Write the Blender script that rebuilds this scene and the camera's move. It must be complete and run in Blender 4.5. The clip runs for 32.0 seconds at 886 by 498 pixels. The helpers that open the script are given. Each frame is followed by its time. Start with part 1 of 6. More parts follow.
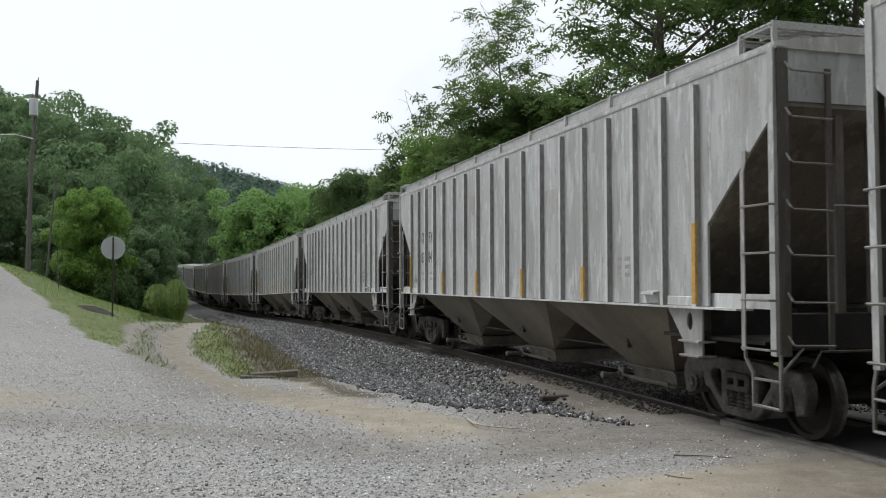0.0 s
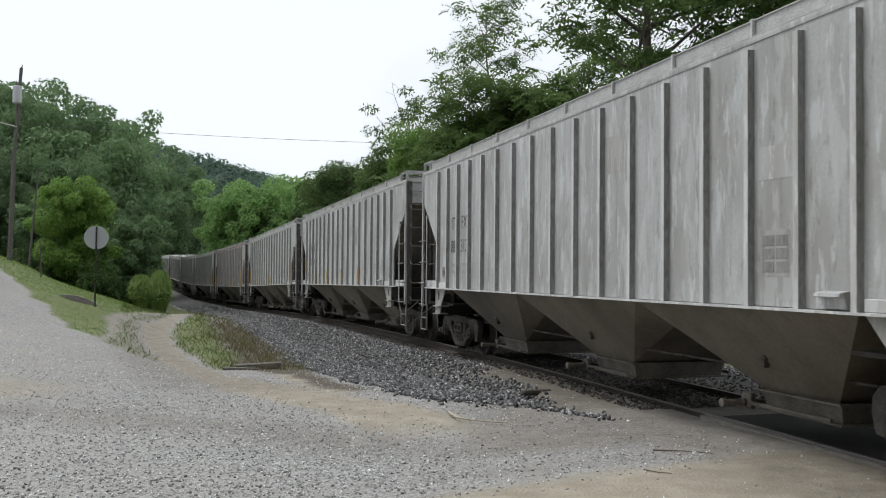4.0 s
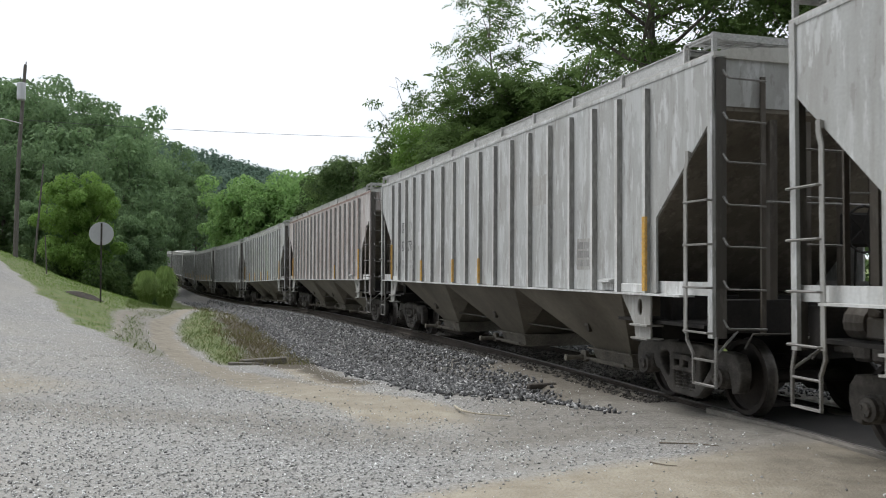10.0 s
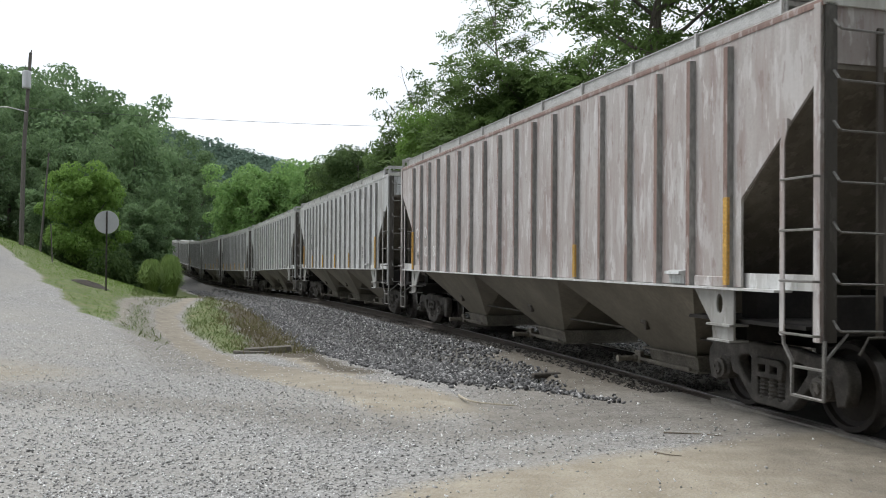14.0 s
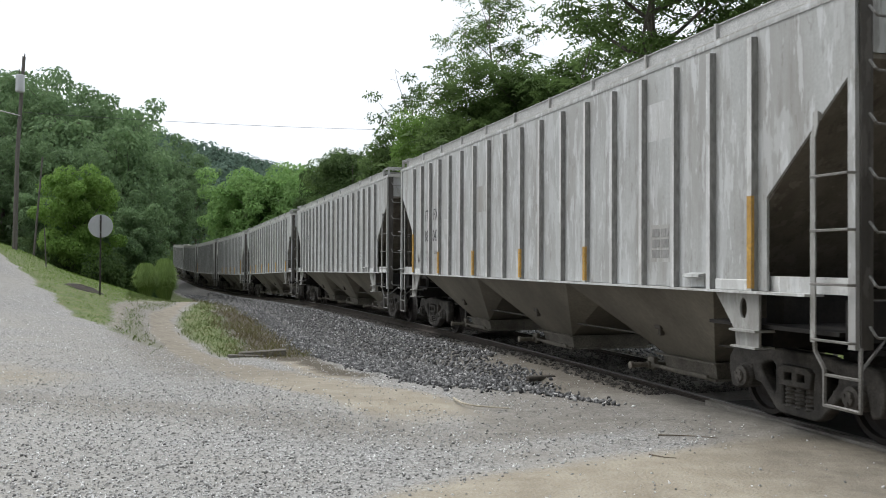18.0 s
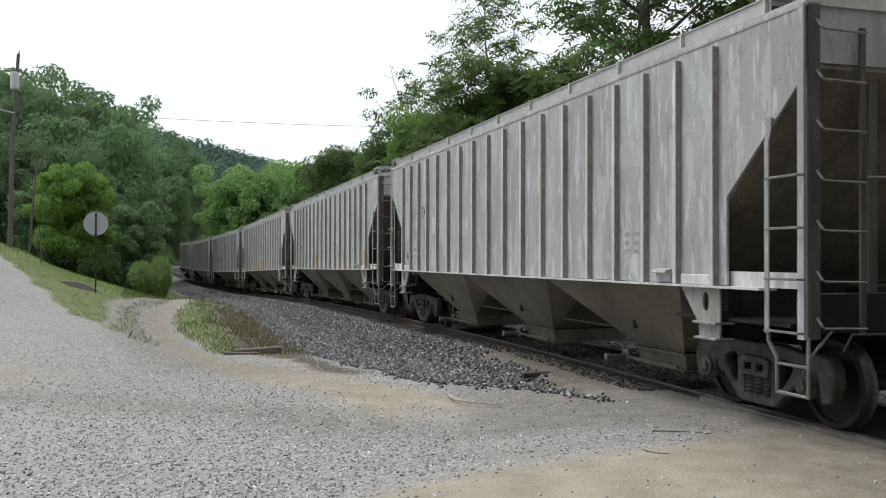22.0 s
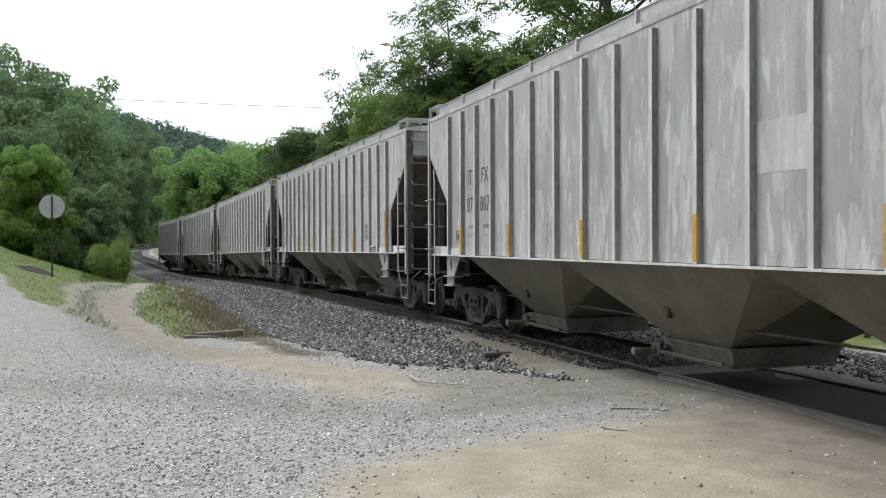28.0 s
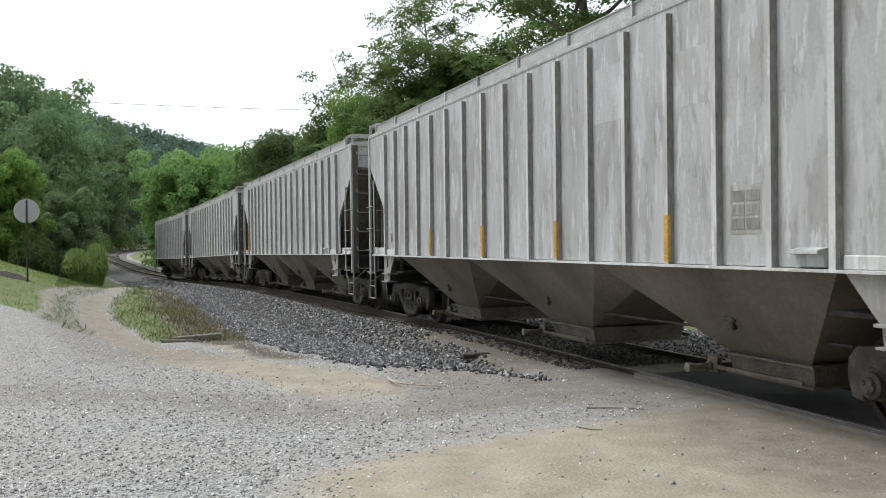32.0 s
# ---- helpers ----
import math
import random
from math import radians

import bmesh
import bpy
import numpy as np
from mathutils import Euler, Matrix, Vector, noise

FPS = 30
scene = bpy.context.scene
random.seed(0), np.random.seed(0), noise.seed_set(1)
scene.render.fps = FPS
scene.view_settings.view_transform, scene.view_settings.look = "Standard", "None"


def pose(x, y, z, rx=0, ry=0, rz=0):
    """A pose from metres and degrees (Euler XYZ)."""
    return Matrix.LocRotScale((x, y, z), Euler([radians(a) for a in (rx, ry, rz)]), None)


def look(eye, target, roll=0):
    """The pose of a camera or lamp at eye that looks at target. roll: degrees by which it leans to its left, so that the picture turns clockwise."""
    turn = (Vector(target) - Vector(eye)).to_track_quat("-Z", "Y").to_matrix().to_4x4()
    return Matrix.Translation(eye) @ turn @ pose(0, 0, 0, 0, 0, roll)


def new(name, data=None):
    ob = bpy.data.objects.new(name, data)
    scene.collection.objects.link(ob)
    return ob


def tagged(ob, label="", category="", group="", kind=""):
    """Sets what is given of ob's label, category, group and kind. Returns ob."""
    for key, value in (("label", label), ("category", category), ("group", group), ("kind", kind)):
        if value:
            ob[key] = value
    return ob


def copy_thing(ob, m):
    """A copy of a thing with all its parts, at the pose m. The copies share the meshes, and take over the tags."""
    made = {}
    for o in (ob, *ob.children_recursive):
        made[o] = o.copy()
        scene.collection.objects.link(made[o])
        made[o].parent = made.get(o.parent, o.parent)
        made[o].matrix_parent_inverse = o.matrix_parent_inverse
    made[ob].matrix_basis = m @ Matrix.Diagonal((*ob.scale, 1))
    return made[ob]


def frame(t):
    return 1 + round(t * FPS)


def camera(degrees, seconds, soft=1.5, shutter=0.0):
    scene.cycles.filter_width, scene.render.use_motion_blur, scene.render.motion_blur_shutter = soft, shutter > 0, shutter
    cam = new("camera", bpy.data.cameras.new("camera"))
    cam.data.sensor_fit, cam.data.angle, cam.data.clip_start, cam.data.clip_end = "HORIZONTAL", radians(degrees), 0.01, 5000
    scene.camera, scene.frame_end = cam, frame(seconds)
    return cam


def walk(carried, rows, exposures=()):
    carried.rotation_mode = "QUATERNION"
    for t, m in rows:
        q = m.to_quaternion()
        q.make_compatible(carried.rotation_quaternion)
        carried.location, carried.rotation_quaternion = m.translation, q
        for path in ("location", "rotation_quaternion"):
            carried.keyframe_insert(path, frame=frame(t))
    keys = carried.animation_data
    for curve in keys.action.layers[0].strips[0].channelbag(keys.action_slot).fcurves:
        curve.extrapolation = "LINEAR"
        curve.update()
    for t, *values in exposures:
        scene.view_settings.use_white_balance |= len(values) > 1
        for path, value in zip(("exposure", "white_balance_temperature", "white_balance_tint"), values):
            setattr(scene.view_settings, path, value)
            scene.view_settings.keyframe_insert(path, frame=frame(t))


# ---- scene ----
cam = camera(52.85, 32.0, soft=1.0, shutter=0.12)
PATH = [  # seconds, x, y, z, yaw, pitch, roll (degrees)
    (0.0, -0.034, -0.027, 1.689, 0.347, 2.629, -0.239),
    (0.5, -0.025, -0.016, 1.686, 0.257, 2.494, -0.168),
    (1.0, -0.033, -0.022, 1.687, 0.232, 2.476, -0.046),
    (1.5, -0.022, -0.026, 1.690, -0.041, 2.454, 0.027),
    (2.0, -0.012, -0.018, 1.682, -0.227, 2.365, -0.306),
    (2.5, -0.008, -0.012, 1.680, -0.355, 2.123, -0.252),
    (3.0, 0.003, 0.002, 1.684, -0.475, 2.068, -0.218),
    (3.5, 0.001, -0.015, 1.686, -0.724, 2.225, 0.328),
    (5.5, -0.014, -0.026, 1.682, -0.091, 2.142, 0.070),
    (6.0, -0.011, -0.016, 1.679, -0.163, 1.940, -0.078),
    (6.5, -0.007, -0.016, 1.687, -0.091, 1.666, -0.129),
    (7.0, -0.010, 0.005, 1.681, -0.063, 1.742, -0.032),
    (7.5, -0.017, -0.005, 1.674, -0.043, 1.695, -0.031),
    (8.0, -0.012, -0.014, 1.677, -0.043, 1.581, -0.039),
    (8.5, -0.010, -0.010, 1.684, -0.106, 1.586, -0.133),
    (9.0, -0.012, -0.014, 1.685, -0.122, 1.756, 0.121),
    (9.5, -0.010, -0.014, 1.687, -0.101, 1.857, 0.103),
    (10.0, -0.010, -0.018, 1.678, -0.276, 1.876, 0.106),
    (10.5, -0.019, -0.027, 1.683, -0.255, 1.652, 0.258),
    (11.0, -0.009, -0.008, 1.678, -0.154, 1.499, 0.371),
    (11.5, -0.008, -0.004, 1.675, -0.109, 1.328, 0.081),
    (12.0, -0.004, 0.001, 1.672, -0.126, 1.110, -0.124),
    (12.5, -0.001, -0.004, 1.675, -0.087, 1.005, 0.130),
    (13.0, 0.000, 0.000, 1.678, 0.001, 1.002, 0.031),
    (13.5, -0.000, -0.003, 1.684, -0.009, 1.004, 0.072),
    (14.0, -0.008, -0.002, 1.677, 0.035, 1.191, 0.267),
    (14.5, -0.016, -0.001, 1.672, 0.071, 1.208, 0.395),
    (16.5, 0.001, 0.003, 1.683, 0.201, 1.301, -0.190),
    (17.0, -0.001, -0.005, 1.682, 0.198, 1.264, -0.222),
    (17.5, 0.003, -0.002, 1.682, -0.023, 1.267, -0.114),
    (18.0, -0.004, -0.005, 1.675, -0.299, 1.396, 0.114),
    (18.5, -0.001, -0.012, 1.677, -0.319, 1.492, -0.091),
    (19.0, -0.007, -0.014, 1.681, -0.236, 1.687, 0.218),
    (19.5, -0.012, -0.017, 1.681, -0.334, 1.801, 0.413),
    (20.0, -0.006, -0.018, 1.678, -0.394, 1.832, 0.218),
    (20.5, -0.008, -0.018, 1.680, -0.189, 1.798, -0.050),
    (21.0, 0.013, 0.000, 1.678, -0.174, 1.597, -0.179),
    (21.5, 0.018, 0.009, 1.675, -0.325, 1.395, -0.233),
    (22.0, 0.022, -0.010, 1.676, -0.527, 1.186, -0.037),
    (22.5, 0.017, 0.004, 1.673, -0.576, 0.976, 0.220),
    (23.0, 0.022, 0.005, 1.671, -0.657, 0.880, -0.050),
    (23.5, 0.019, -0.003, 1.672, -0.736, 0.840, 0.110),
    (24.0, 0.034, 0.004, 1.673, -0.893, 0.825, -0.218),
    (24.5, 0.028, 0.001, 1.664, -0.947, 0.788, -0.087),
    (26.5, 0.050, 0.040, 1.657, -1.970, 0.067, -0.207),
    (27.0, 0.055, 0.018, 1.655, -2.180, -0.051, -0.242),
    (27.5, 0.056, 0.017, 1.660, -2.395, 0.003, -0.270),
    (28.0, 0.067, 0.011, 1.656, -2.839, 0.042, -0.346),
    (28.5, 0.081, 0.012, 1.655, -3.165, -0.005, -0.522),
    (29.0, 0.078, 0.009, 1.654, -3.312, 0.012, -0.562),
    (29.5, 0.074, 0.012, 1.655, -3.397, 0.107, -0.572),
    (30.0, 0.082, 0.006, 1.652, -3.477, 0.246, -0.655),
    (30.5, 0.082, -0.006, 1.657, -3.503, 0.186, -0.707),
    (31.0, 0.074, 0.007, 1.651, -3.475, 0.264, -0.397),
    (31.5, 0.076, 0.003, 1.656, -3.335, 0.217, -0.359),
    (32.0, 0.116, -0.008, 1.657, -4.109, 0.117, -0.823),
]
walk(cam, [(t, pose(x, y, z, 90 + p, 0, w) @ pose(0, 0, 0, 0, 0, r)) for t, x, y, z, w, p, r in PATH],
     exposures=[(0.0, -0.52), (6.0, -0.53), (9.0, -0.42), (13.0, -0.34), (17.0, -0.31), (21.0, -0.37), (24.0, -0.30), (28.0, -0.17), (32.0, -0.18)])

# ---- sky and sun: bright thin overcast ----
world = bpy.data.worlds.new("overcast_sky")
scene.world = world
world.use_nodes = True
wn, wl = world.node_tree.nodes, world.node_tree.links
wn.clear()
sky = wn.new("ShaderNodeTexSky")
sky.sky_type, sky.sun_disc = "NISHITA", False
sky.sun_elevation, sky.sun_rotation = radians(60), radians(-67)
gain = wn.new("ShaderNodeVectorMath")
gain.operation = "SCALE"
gain.inputs["Scale"].default_value = 0.12
coord = wn.new("ShaderNodeTexCoord")
cloud = wn.new("ShaderNodeTexNoise")
cloud.inputs["Scale"].default_value, cloud.inputs["Detail"].default_value = 2.2, 5
ramp = wn.new("ShaderNodeValToRGB")
ramp.color_ramp.elements[0].position, ramp.color_ramp.elements[0].color = 0.20, (0.72, 0.72, 0.72, 1)
ramp.color_ramp.elements[1].position, ramp.color_ramp.elements[1].color = 0.42, (0.97, 0.97, 0.97, 1)
veil = wn.new("ShaderNodeMix")
veil.data_type = "RGBA"
veil.inputs["B"].default_value = (1.41, 1.48, 1.58, 1)
back = wn.new("ShaderNodeBackground")
back.inputs["Strength"].default_value = 1.0
wo = wn.new("ShaderNodeOutputWorld")
wl.new(sky.outputs[0], gain.inputs[0])
wl.new(coord.outputs["Generated"], cloud.inputs["Vector"])
wl.new(cloud.outputs[0], ramp.inputs[0])
wl.new(ramp.outputs[0], veil.inputs["Factor"])
wl.new(gain.outputs[0], veil.inputs["A"])
wl.new(veil.outputs["Result"], back.inputs[0])
wl.new(back.outputs[0], wo.inputs[0])
sun = new("sun", bpy.data.lights.new("sun", "SUN"))
sun.data.energy, sun.data.angle, sun.data.color = 2.75, radians(24), (1.0, 0.985, 0.955)
sun.matrix_world = look((-46, 19.5, 86.6), (0, 0, 0))

# ---- materials ----
def material(name, colors, scale=4.0, rough=0.8, metal=0.0, bump=0.2, grain=40.0, stretch=(1, 1, 1), spread=0.0, detail=6, dark=0.75, coord="Object", bump_distance=0.01):
    """Two scales of noise blend the colours; spread shifts the brightness from object to object."""
    m = bpy.data.materials.new(name)
    m.use_nodes = True
    n, l = m.node_tree.nodes, m.node_tree.links
    b = n["Principled BSDF"]
    tc = n.new("ShaderNodeTexCoord")
    mp = n.new("ShaderNodeMapping")
    mp.inputs["Scale"].default_value = stretch
    l.new(tc.outputs[coord], mp.inputs[0])
    vec = mp.outputs[0]
    info = n.new("ShaderNodeObjectInfo")
    if spread:
        off = n.new("ShaderNodeVectorMath")
        off.operation = "MULTIPLY_ADD"
        off.inputs[1].default_value = (37.0, 91.0, 53.0)
        l.new(info.outputs["Random"], off.inputs[0])
        l.new(vec, off.inputs[2])
        vec = off.outputs[0]
    big = n.new("ShaderNodeTexNoise")
    big.inputs["Scale"].default_value, big.inputs["Detail"].default_value, big.inputs["Roughness"].default_value = scale, detail, 0.6
    fine = n.new("ShaderNodeTexNoise")
    fine.inputs["Scale"].default_value, fine.inputs["Detail"].default_value = grain, 4
    l.new(vec, big.inputs["Vector"])
    l.new(vec, fine.inputs["Vector"])
    r = n.new("ShaderNodeValToRGB")
    e = r.color_ramp.elements
    while len(e) < len(colors):
        e.new(0.5)
    for i, c in enumerate(colors):
        e[i].position = 0.3 + 0.4 * i / max(1, len(colors) - 1)
        e[i].color = (*c, 1)
    l.new(big.outputs[0], r.inputs[0])
    mul = n.new("ShaderNodeMix")
    mul.data_type, mul.blend_type = "RGBA", "MULTIPLY"
    mul.inputs["Factor"].default_value = 1.0
    g = n.new("ShaderNodeMapRange")
    g.inputs["From Min"].default_value, g.inputs["From Max"].default_value = 0.3, 0.7
    g.inputs["To Min"].default_value, g.inputs["To Max"].default_value = dark, 2 - dark
    l.new(fine.outputs[0], g.inputs[0])
    l.new(r.outputs[0], mul.inputs["A"])
    l.new(g.outputs[0], mul.inputs["B"])
    col = mul.outputs["Result"]
    if spread:
        s = n.new("ShaderNodeMapRange")
        s.inputs["To Min"].default_value, s.inputs["To Max"].default_value = 1 - spread, 1 + spread
        l.new(info.outputs["Random"], s.inputs[0])
        hv = n.new("ShaderNodeHueSaturation")
        l.new(s.outputs[0], hv.inputs["Value"])
        l.new(col, hv.inputs["Color"])
        col = hv.outputs[0]
    l.new(col, b.inputs["Base Color"])
    b.inputs["Roughness"].default_value, b.inputs["Metallic"].default_value = rough, metal
    if bump:
        bp = n.new("ShaderNodeBump")
        bp.inputs["Strength"].default_value, bp.inputs["Distance"].default_value = bump, bump_distance
        l.new(fine.outputs[0], bp.inputs["Height"])
        l.new(bp.outputs[0], b.inputs["Normal"])
    return m


def streaked(name, base, stain, pale, amount=0.5):
    """Weathered paint: vertical runs of stain, pale worn patches and fine grime."""
    m = material(name, [tuple(c * 0.9 for c in base), base, tuple(min(1, c * 1.08) for c in base)], 0.9, 0.62, 0, 0.08, 30, (1, 1, 1), 0.06, 5, 0.93)
    n, l = m.node_tree.nodes, m.node_tree.links
    b = n["Principled BSDF"]
    src = b.inputs["Base Color"].links[0].from_socket
    tc, info = n.new("ShaderNodeTexCoord"), n.new("ShaderNodeObjectInfo")
    off = n.new("ShaderNodeVectorMath")
    off.operation = "MULTIPLY_ADD"
    off.inputs[1].default_value = (11.0, 171.0, 23.0)
    l.new(info.outputs["Random"], off.inputs[0])
    l.new(tc.outputs["Object"], off.inputs[2])

    def layer(src, scale, stretch, lo, hi, color, amt, seed):
        mp = n.new("ShaderNodeMapping")
        mp.inputs["Scale"].default_value, mp.inputs["Location"].default_value = stretch, (seed, seed, seed)
        l.new(off.outputs[0], mp.inputs[0])
        t = n.new("ShaderNodeTexNoise")
        t.inputs["Scale"].default_value, t.inputs["Detail"].default_value, t.inputs["Roughness"].default_value = scale, 7, 0.62
        l.new(mp.outputs[0], t.inputs["Vector"])
        r = n.new("ShaderNodeMapRange")
        r.inputs["From Min"].default_value, r.inputs["From Max"].default_value = lo, hi
        r.inputs["To Max"].default_value = amt
        l.new(t.outputs[0], r.inputs[0])
        mix = n.new("ShaderNodeMix")
        mix.data_type = "RGBA"
        mix.inputs["B"].default_value = (*color, 1)
        l.new(r.outputs[0], mix.inputs["Factor"])
        l.new(src, mix.inputs["A"])
        return mix.outputs["Result"]

    beige = tuple(0.62 * a + 0.38 * c for a, c in zip(base, stain))
    src = layer(src, 0.9, (1, 1.3, 0.45), 0.46, 0.60, beige, 0.75, 18.0)
    src = layer(src, 2.6, (1, 1, 0.12), 0.50, 0.74, stain, amount * 0.8, 3.1)
    src = layer(src, 7.0, (1, 1, 0.06), 0.55, 0.76, tuple(c * 0.8 for c in stain), amount * 0.6, 7.7)
    src = layer(src, 3.2, (1, 1.2, 0.30), 0.535, 0.57, pale, 0.42, 12.3)
    src = layer(src, 5.5, (1, 1.4, 0.26), 0.575, 0.60, tuple(min(1, c * 1.10) for c in pale), 0.55, 31.0)
    src = layer(src, 9.0, (1, 1.2, 0.30), 0.60, 0.625, tuple(c * 0.9 for c in stain), amount * 0.55, 44.0)
    src = layer(src, 16.0, (1, 1, 0.05), 0.54, 0.72, stain, amount * 0.35, 25.0)
    l.new(src, b.inputs["Base Color"])
    return m


PAINT = streaked("weathered_grey_paint", (0.40, 0.408, 0.404), (0.19, 0.170, 0.145), (0.55, 0.565, 0.572), 0.60)
PAINT_RED = streaked("grey_paint_worn_to_red_primer", (0.43, 0.405, 0.392), (0.20, 0.118, 0.098), (0.57, 0.56, 0.56), 0.65)
PAINT_PRIMER = streaked("posts_of_red_primer", (0.24, 0.162, 0.138), (0.12, 0.066, 0.054), (0.44, 0.40, 0.385), 0.75)
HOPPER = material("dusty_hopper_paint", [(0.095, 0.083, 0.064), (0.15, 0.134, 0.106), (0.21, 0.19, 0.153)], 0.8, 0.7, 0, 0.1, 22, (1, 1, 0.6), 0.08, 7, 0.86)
# Grey of the post webs, their side shade put into the colour; also small writing.
WEB_GREY = material("shade_grey_post_webs", [(0.21, 0.208, 0.203), (0.30, 0.298, 0.29)], 2.0, 0.75, 0, 0.1, 30, (1, 1, 0.3), 0.1)
# Two dark paints: shade between and under the wagons put into the colour.
GAP_DARK = streaked("gap_shade_end_paint", (0.08, 0.073, 0.064), (0.035, 0.029, 0.025), (0.13, 0.12, 0.11), 0.6)
SHADE_BROWN = streaked("shade_darkened_brown_paint", (0.085, 0.072, 0.059), (0.032, 0.026, 0.021), (0.12, 0.108, 0.094), 0.6)
GATE = material("dusty_gate_steel", [(0.085, 0.076, 0.064), (0.15, 0.135, 0.112), (0.21, 0.19, 0.16)], 2.5, 0.75, 0.1, 0.15, 40)
# Near-black steel of the sills, bolsters, plates and hand brake.
UNDER = material("near_black_underframe_steel", [(0.008, 0.007, 0.0065), (0.015, 0.013, 0.012), (0.028, 0.024, 0.021)], 2.0, 0.9, 0, 0.2, 30)
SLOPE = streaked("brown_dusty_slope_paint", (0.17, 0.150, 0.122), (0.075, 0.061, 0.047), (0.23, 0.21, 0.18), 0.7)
PAINT_DUSTY = streaked("dusty_bracket_paint", (0.31, 0.308, 0.295), (0.15, 0.132, 0.11), (0.40, 0.40, 0.39), 0.6)
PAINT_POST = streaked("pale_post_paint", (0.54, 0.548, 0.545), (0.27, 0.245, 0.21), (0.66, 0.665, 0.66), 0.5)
RUNG = material("grimy_rung_steel", [(0.17, 0.165, 0.155), (0.26, 0.25, 0.24)], 5, 0.6, 0.3, 0.1, 60)
GALV = material("galvanised_steel", [(0.4, 0.4, 0.39), (0.5, 0.5, 0.49)], 5, 0.5, 0.35, 0.1, 60)
CAST = material("dusty_cast_steel", [(0.030, 0.027, 0.0245), (0.062, 0.056, 0.050), (0.11, 0.10, 0.09)], 5, 0.85, 0.05, 0.3, 50, spread=0.15)
WHEEL = material("brown_wheel_steel", [(0.016, 0.013, 0.012), (0.034, 0.028, 0.024)], 4, 0.7, 0.3, 0.15, 30, spread=0.1)
TREAD = material("bright_wheel_tread", [(0.10, 0.09, 0.085), (0.18, 0.17, 0.16)], 4, 0.5, 0.8, 0.05, 30)
YELLOW = material("faded_yellow_sheeting", [(0.42, 0.235, 0.05), (0.55, 0.33, 0.075)], 6, 0.6, 0, 0.05, 40, spread=0.15)
BLACK = material("black_lettering", [(0.06, 0.06, 0.062), (0.10, 0.10, 0.10)], 9, 0.7, 0, 0, 30)
FAINT = material("faded_lettering", [(0.26, 0.26, 0.25), (0.34, 0.34, 0.33)], 9, 0.7, 0, 0, 30)
WHITE = material("white_stencil_paint", [(0.6, 0.6, 0.58), (0.75, 0.75, 0.73)], 9, 0.7, 0, 0, 30)
RUST_RAIL = material("rusty_rail_side", [(0.028, 0.022, 0.018), (0.06, 0.047, 0.038)], 6, 0.8, 0.2, 0.2, 60)
RAIL_TOP = material("polished_rail_head", [(0.14, 0.13, 0.125), (0.24, 0.23, 0.22)], 3, 0.45, 0.8, 0.05, 40)
TIE = material("creosoted_timber", [(0.03, 0.025, 0.021), (0.06, 0.052, 0.044), (0.10, 0.088, 0.075)], 3, 0.9, 0, 0.5, 30, (1, 8, 8), 0.2)
STONE = material("grey_ballast_stone", [(0.09, 0.09, 0.092), (0.17, 0.17, 0.172), (0.30, 0.30, 0.30)], 6, 0.85, 0, 0.4, 40, spread=0.45)
BARK = material("grey_brown_bark", [(0.06, 0.05, 0.042), (0.12, 0.105, 0.09), (0.17, 0.155, 0.135)], 5, 0.95, 0, 0.8, 25, (3, 3, 0.6), 0.15, bump_distance=0.03)
POLE = material("weathered_pole_timber", [(0.075, 0.068, 0.06), (0.13, 0.12, 0.108)], 4, 0.9, 0, 0.5, 30, (6, 6, 0.4))
SIGN_BACK = material("bare_aluminium_sign_back", [(0.40, 0.41, 0.42), (0.44, 0.45, 0.46)], 1.5, 0.5, 0.4, 0.02, 20, dark=0.97)
ROOF = streaked("dusty_roof_paint", (0.50, 0.49, 0.46), (0.26, 0.24, 0.21), (0.6, 0.6, 0.58), 0.5)


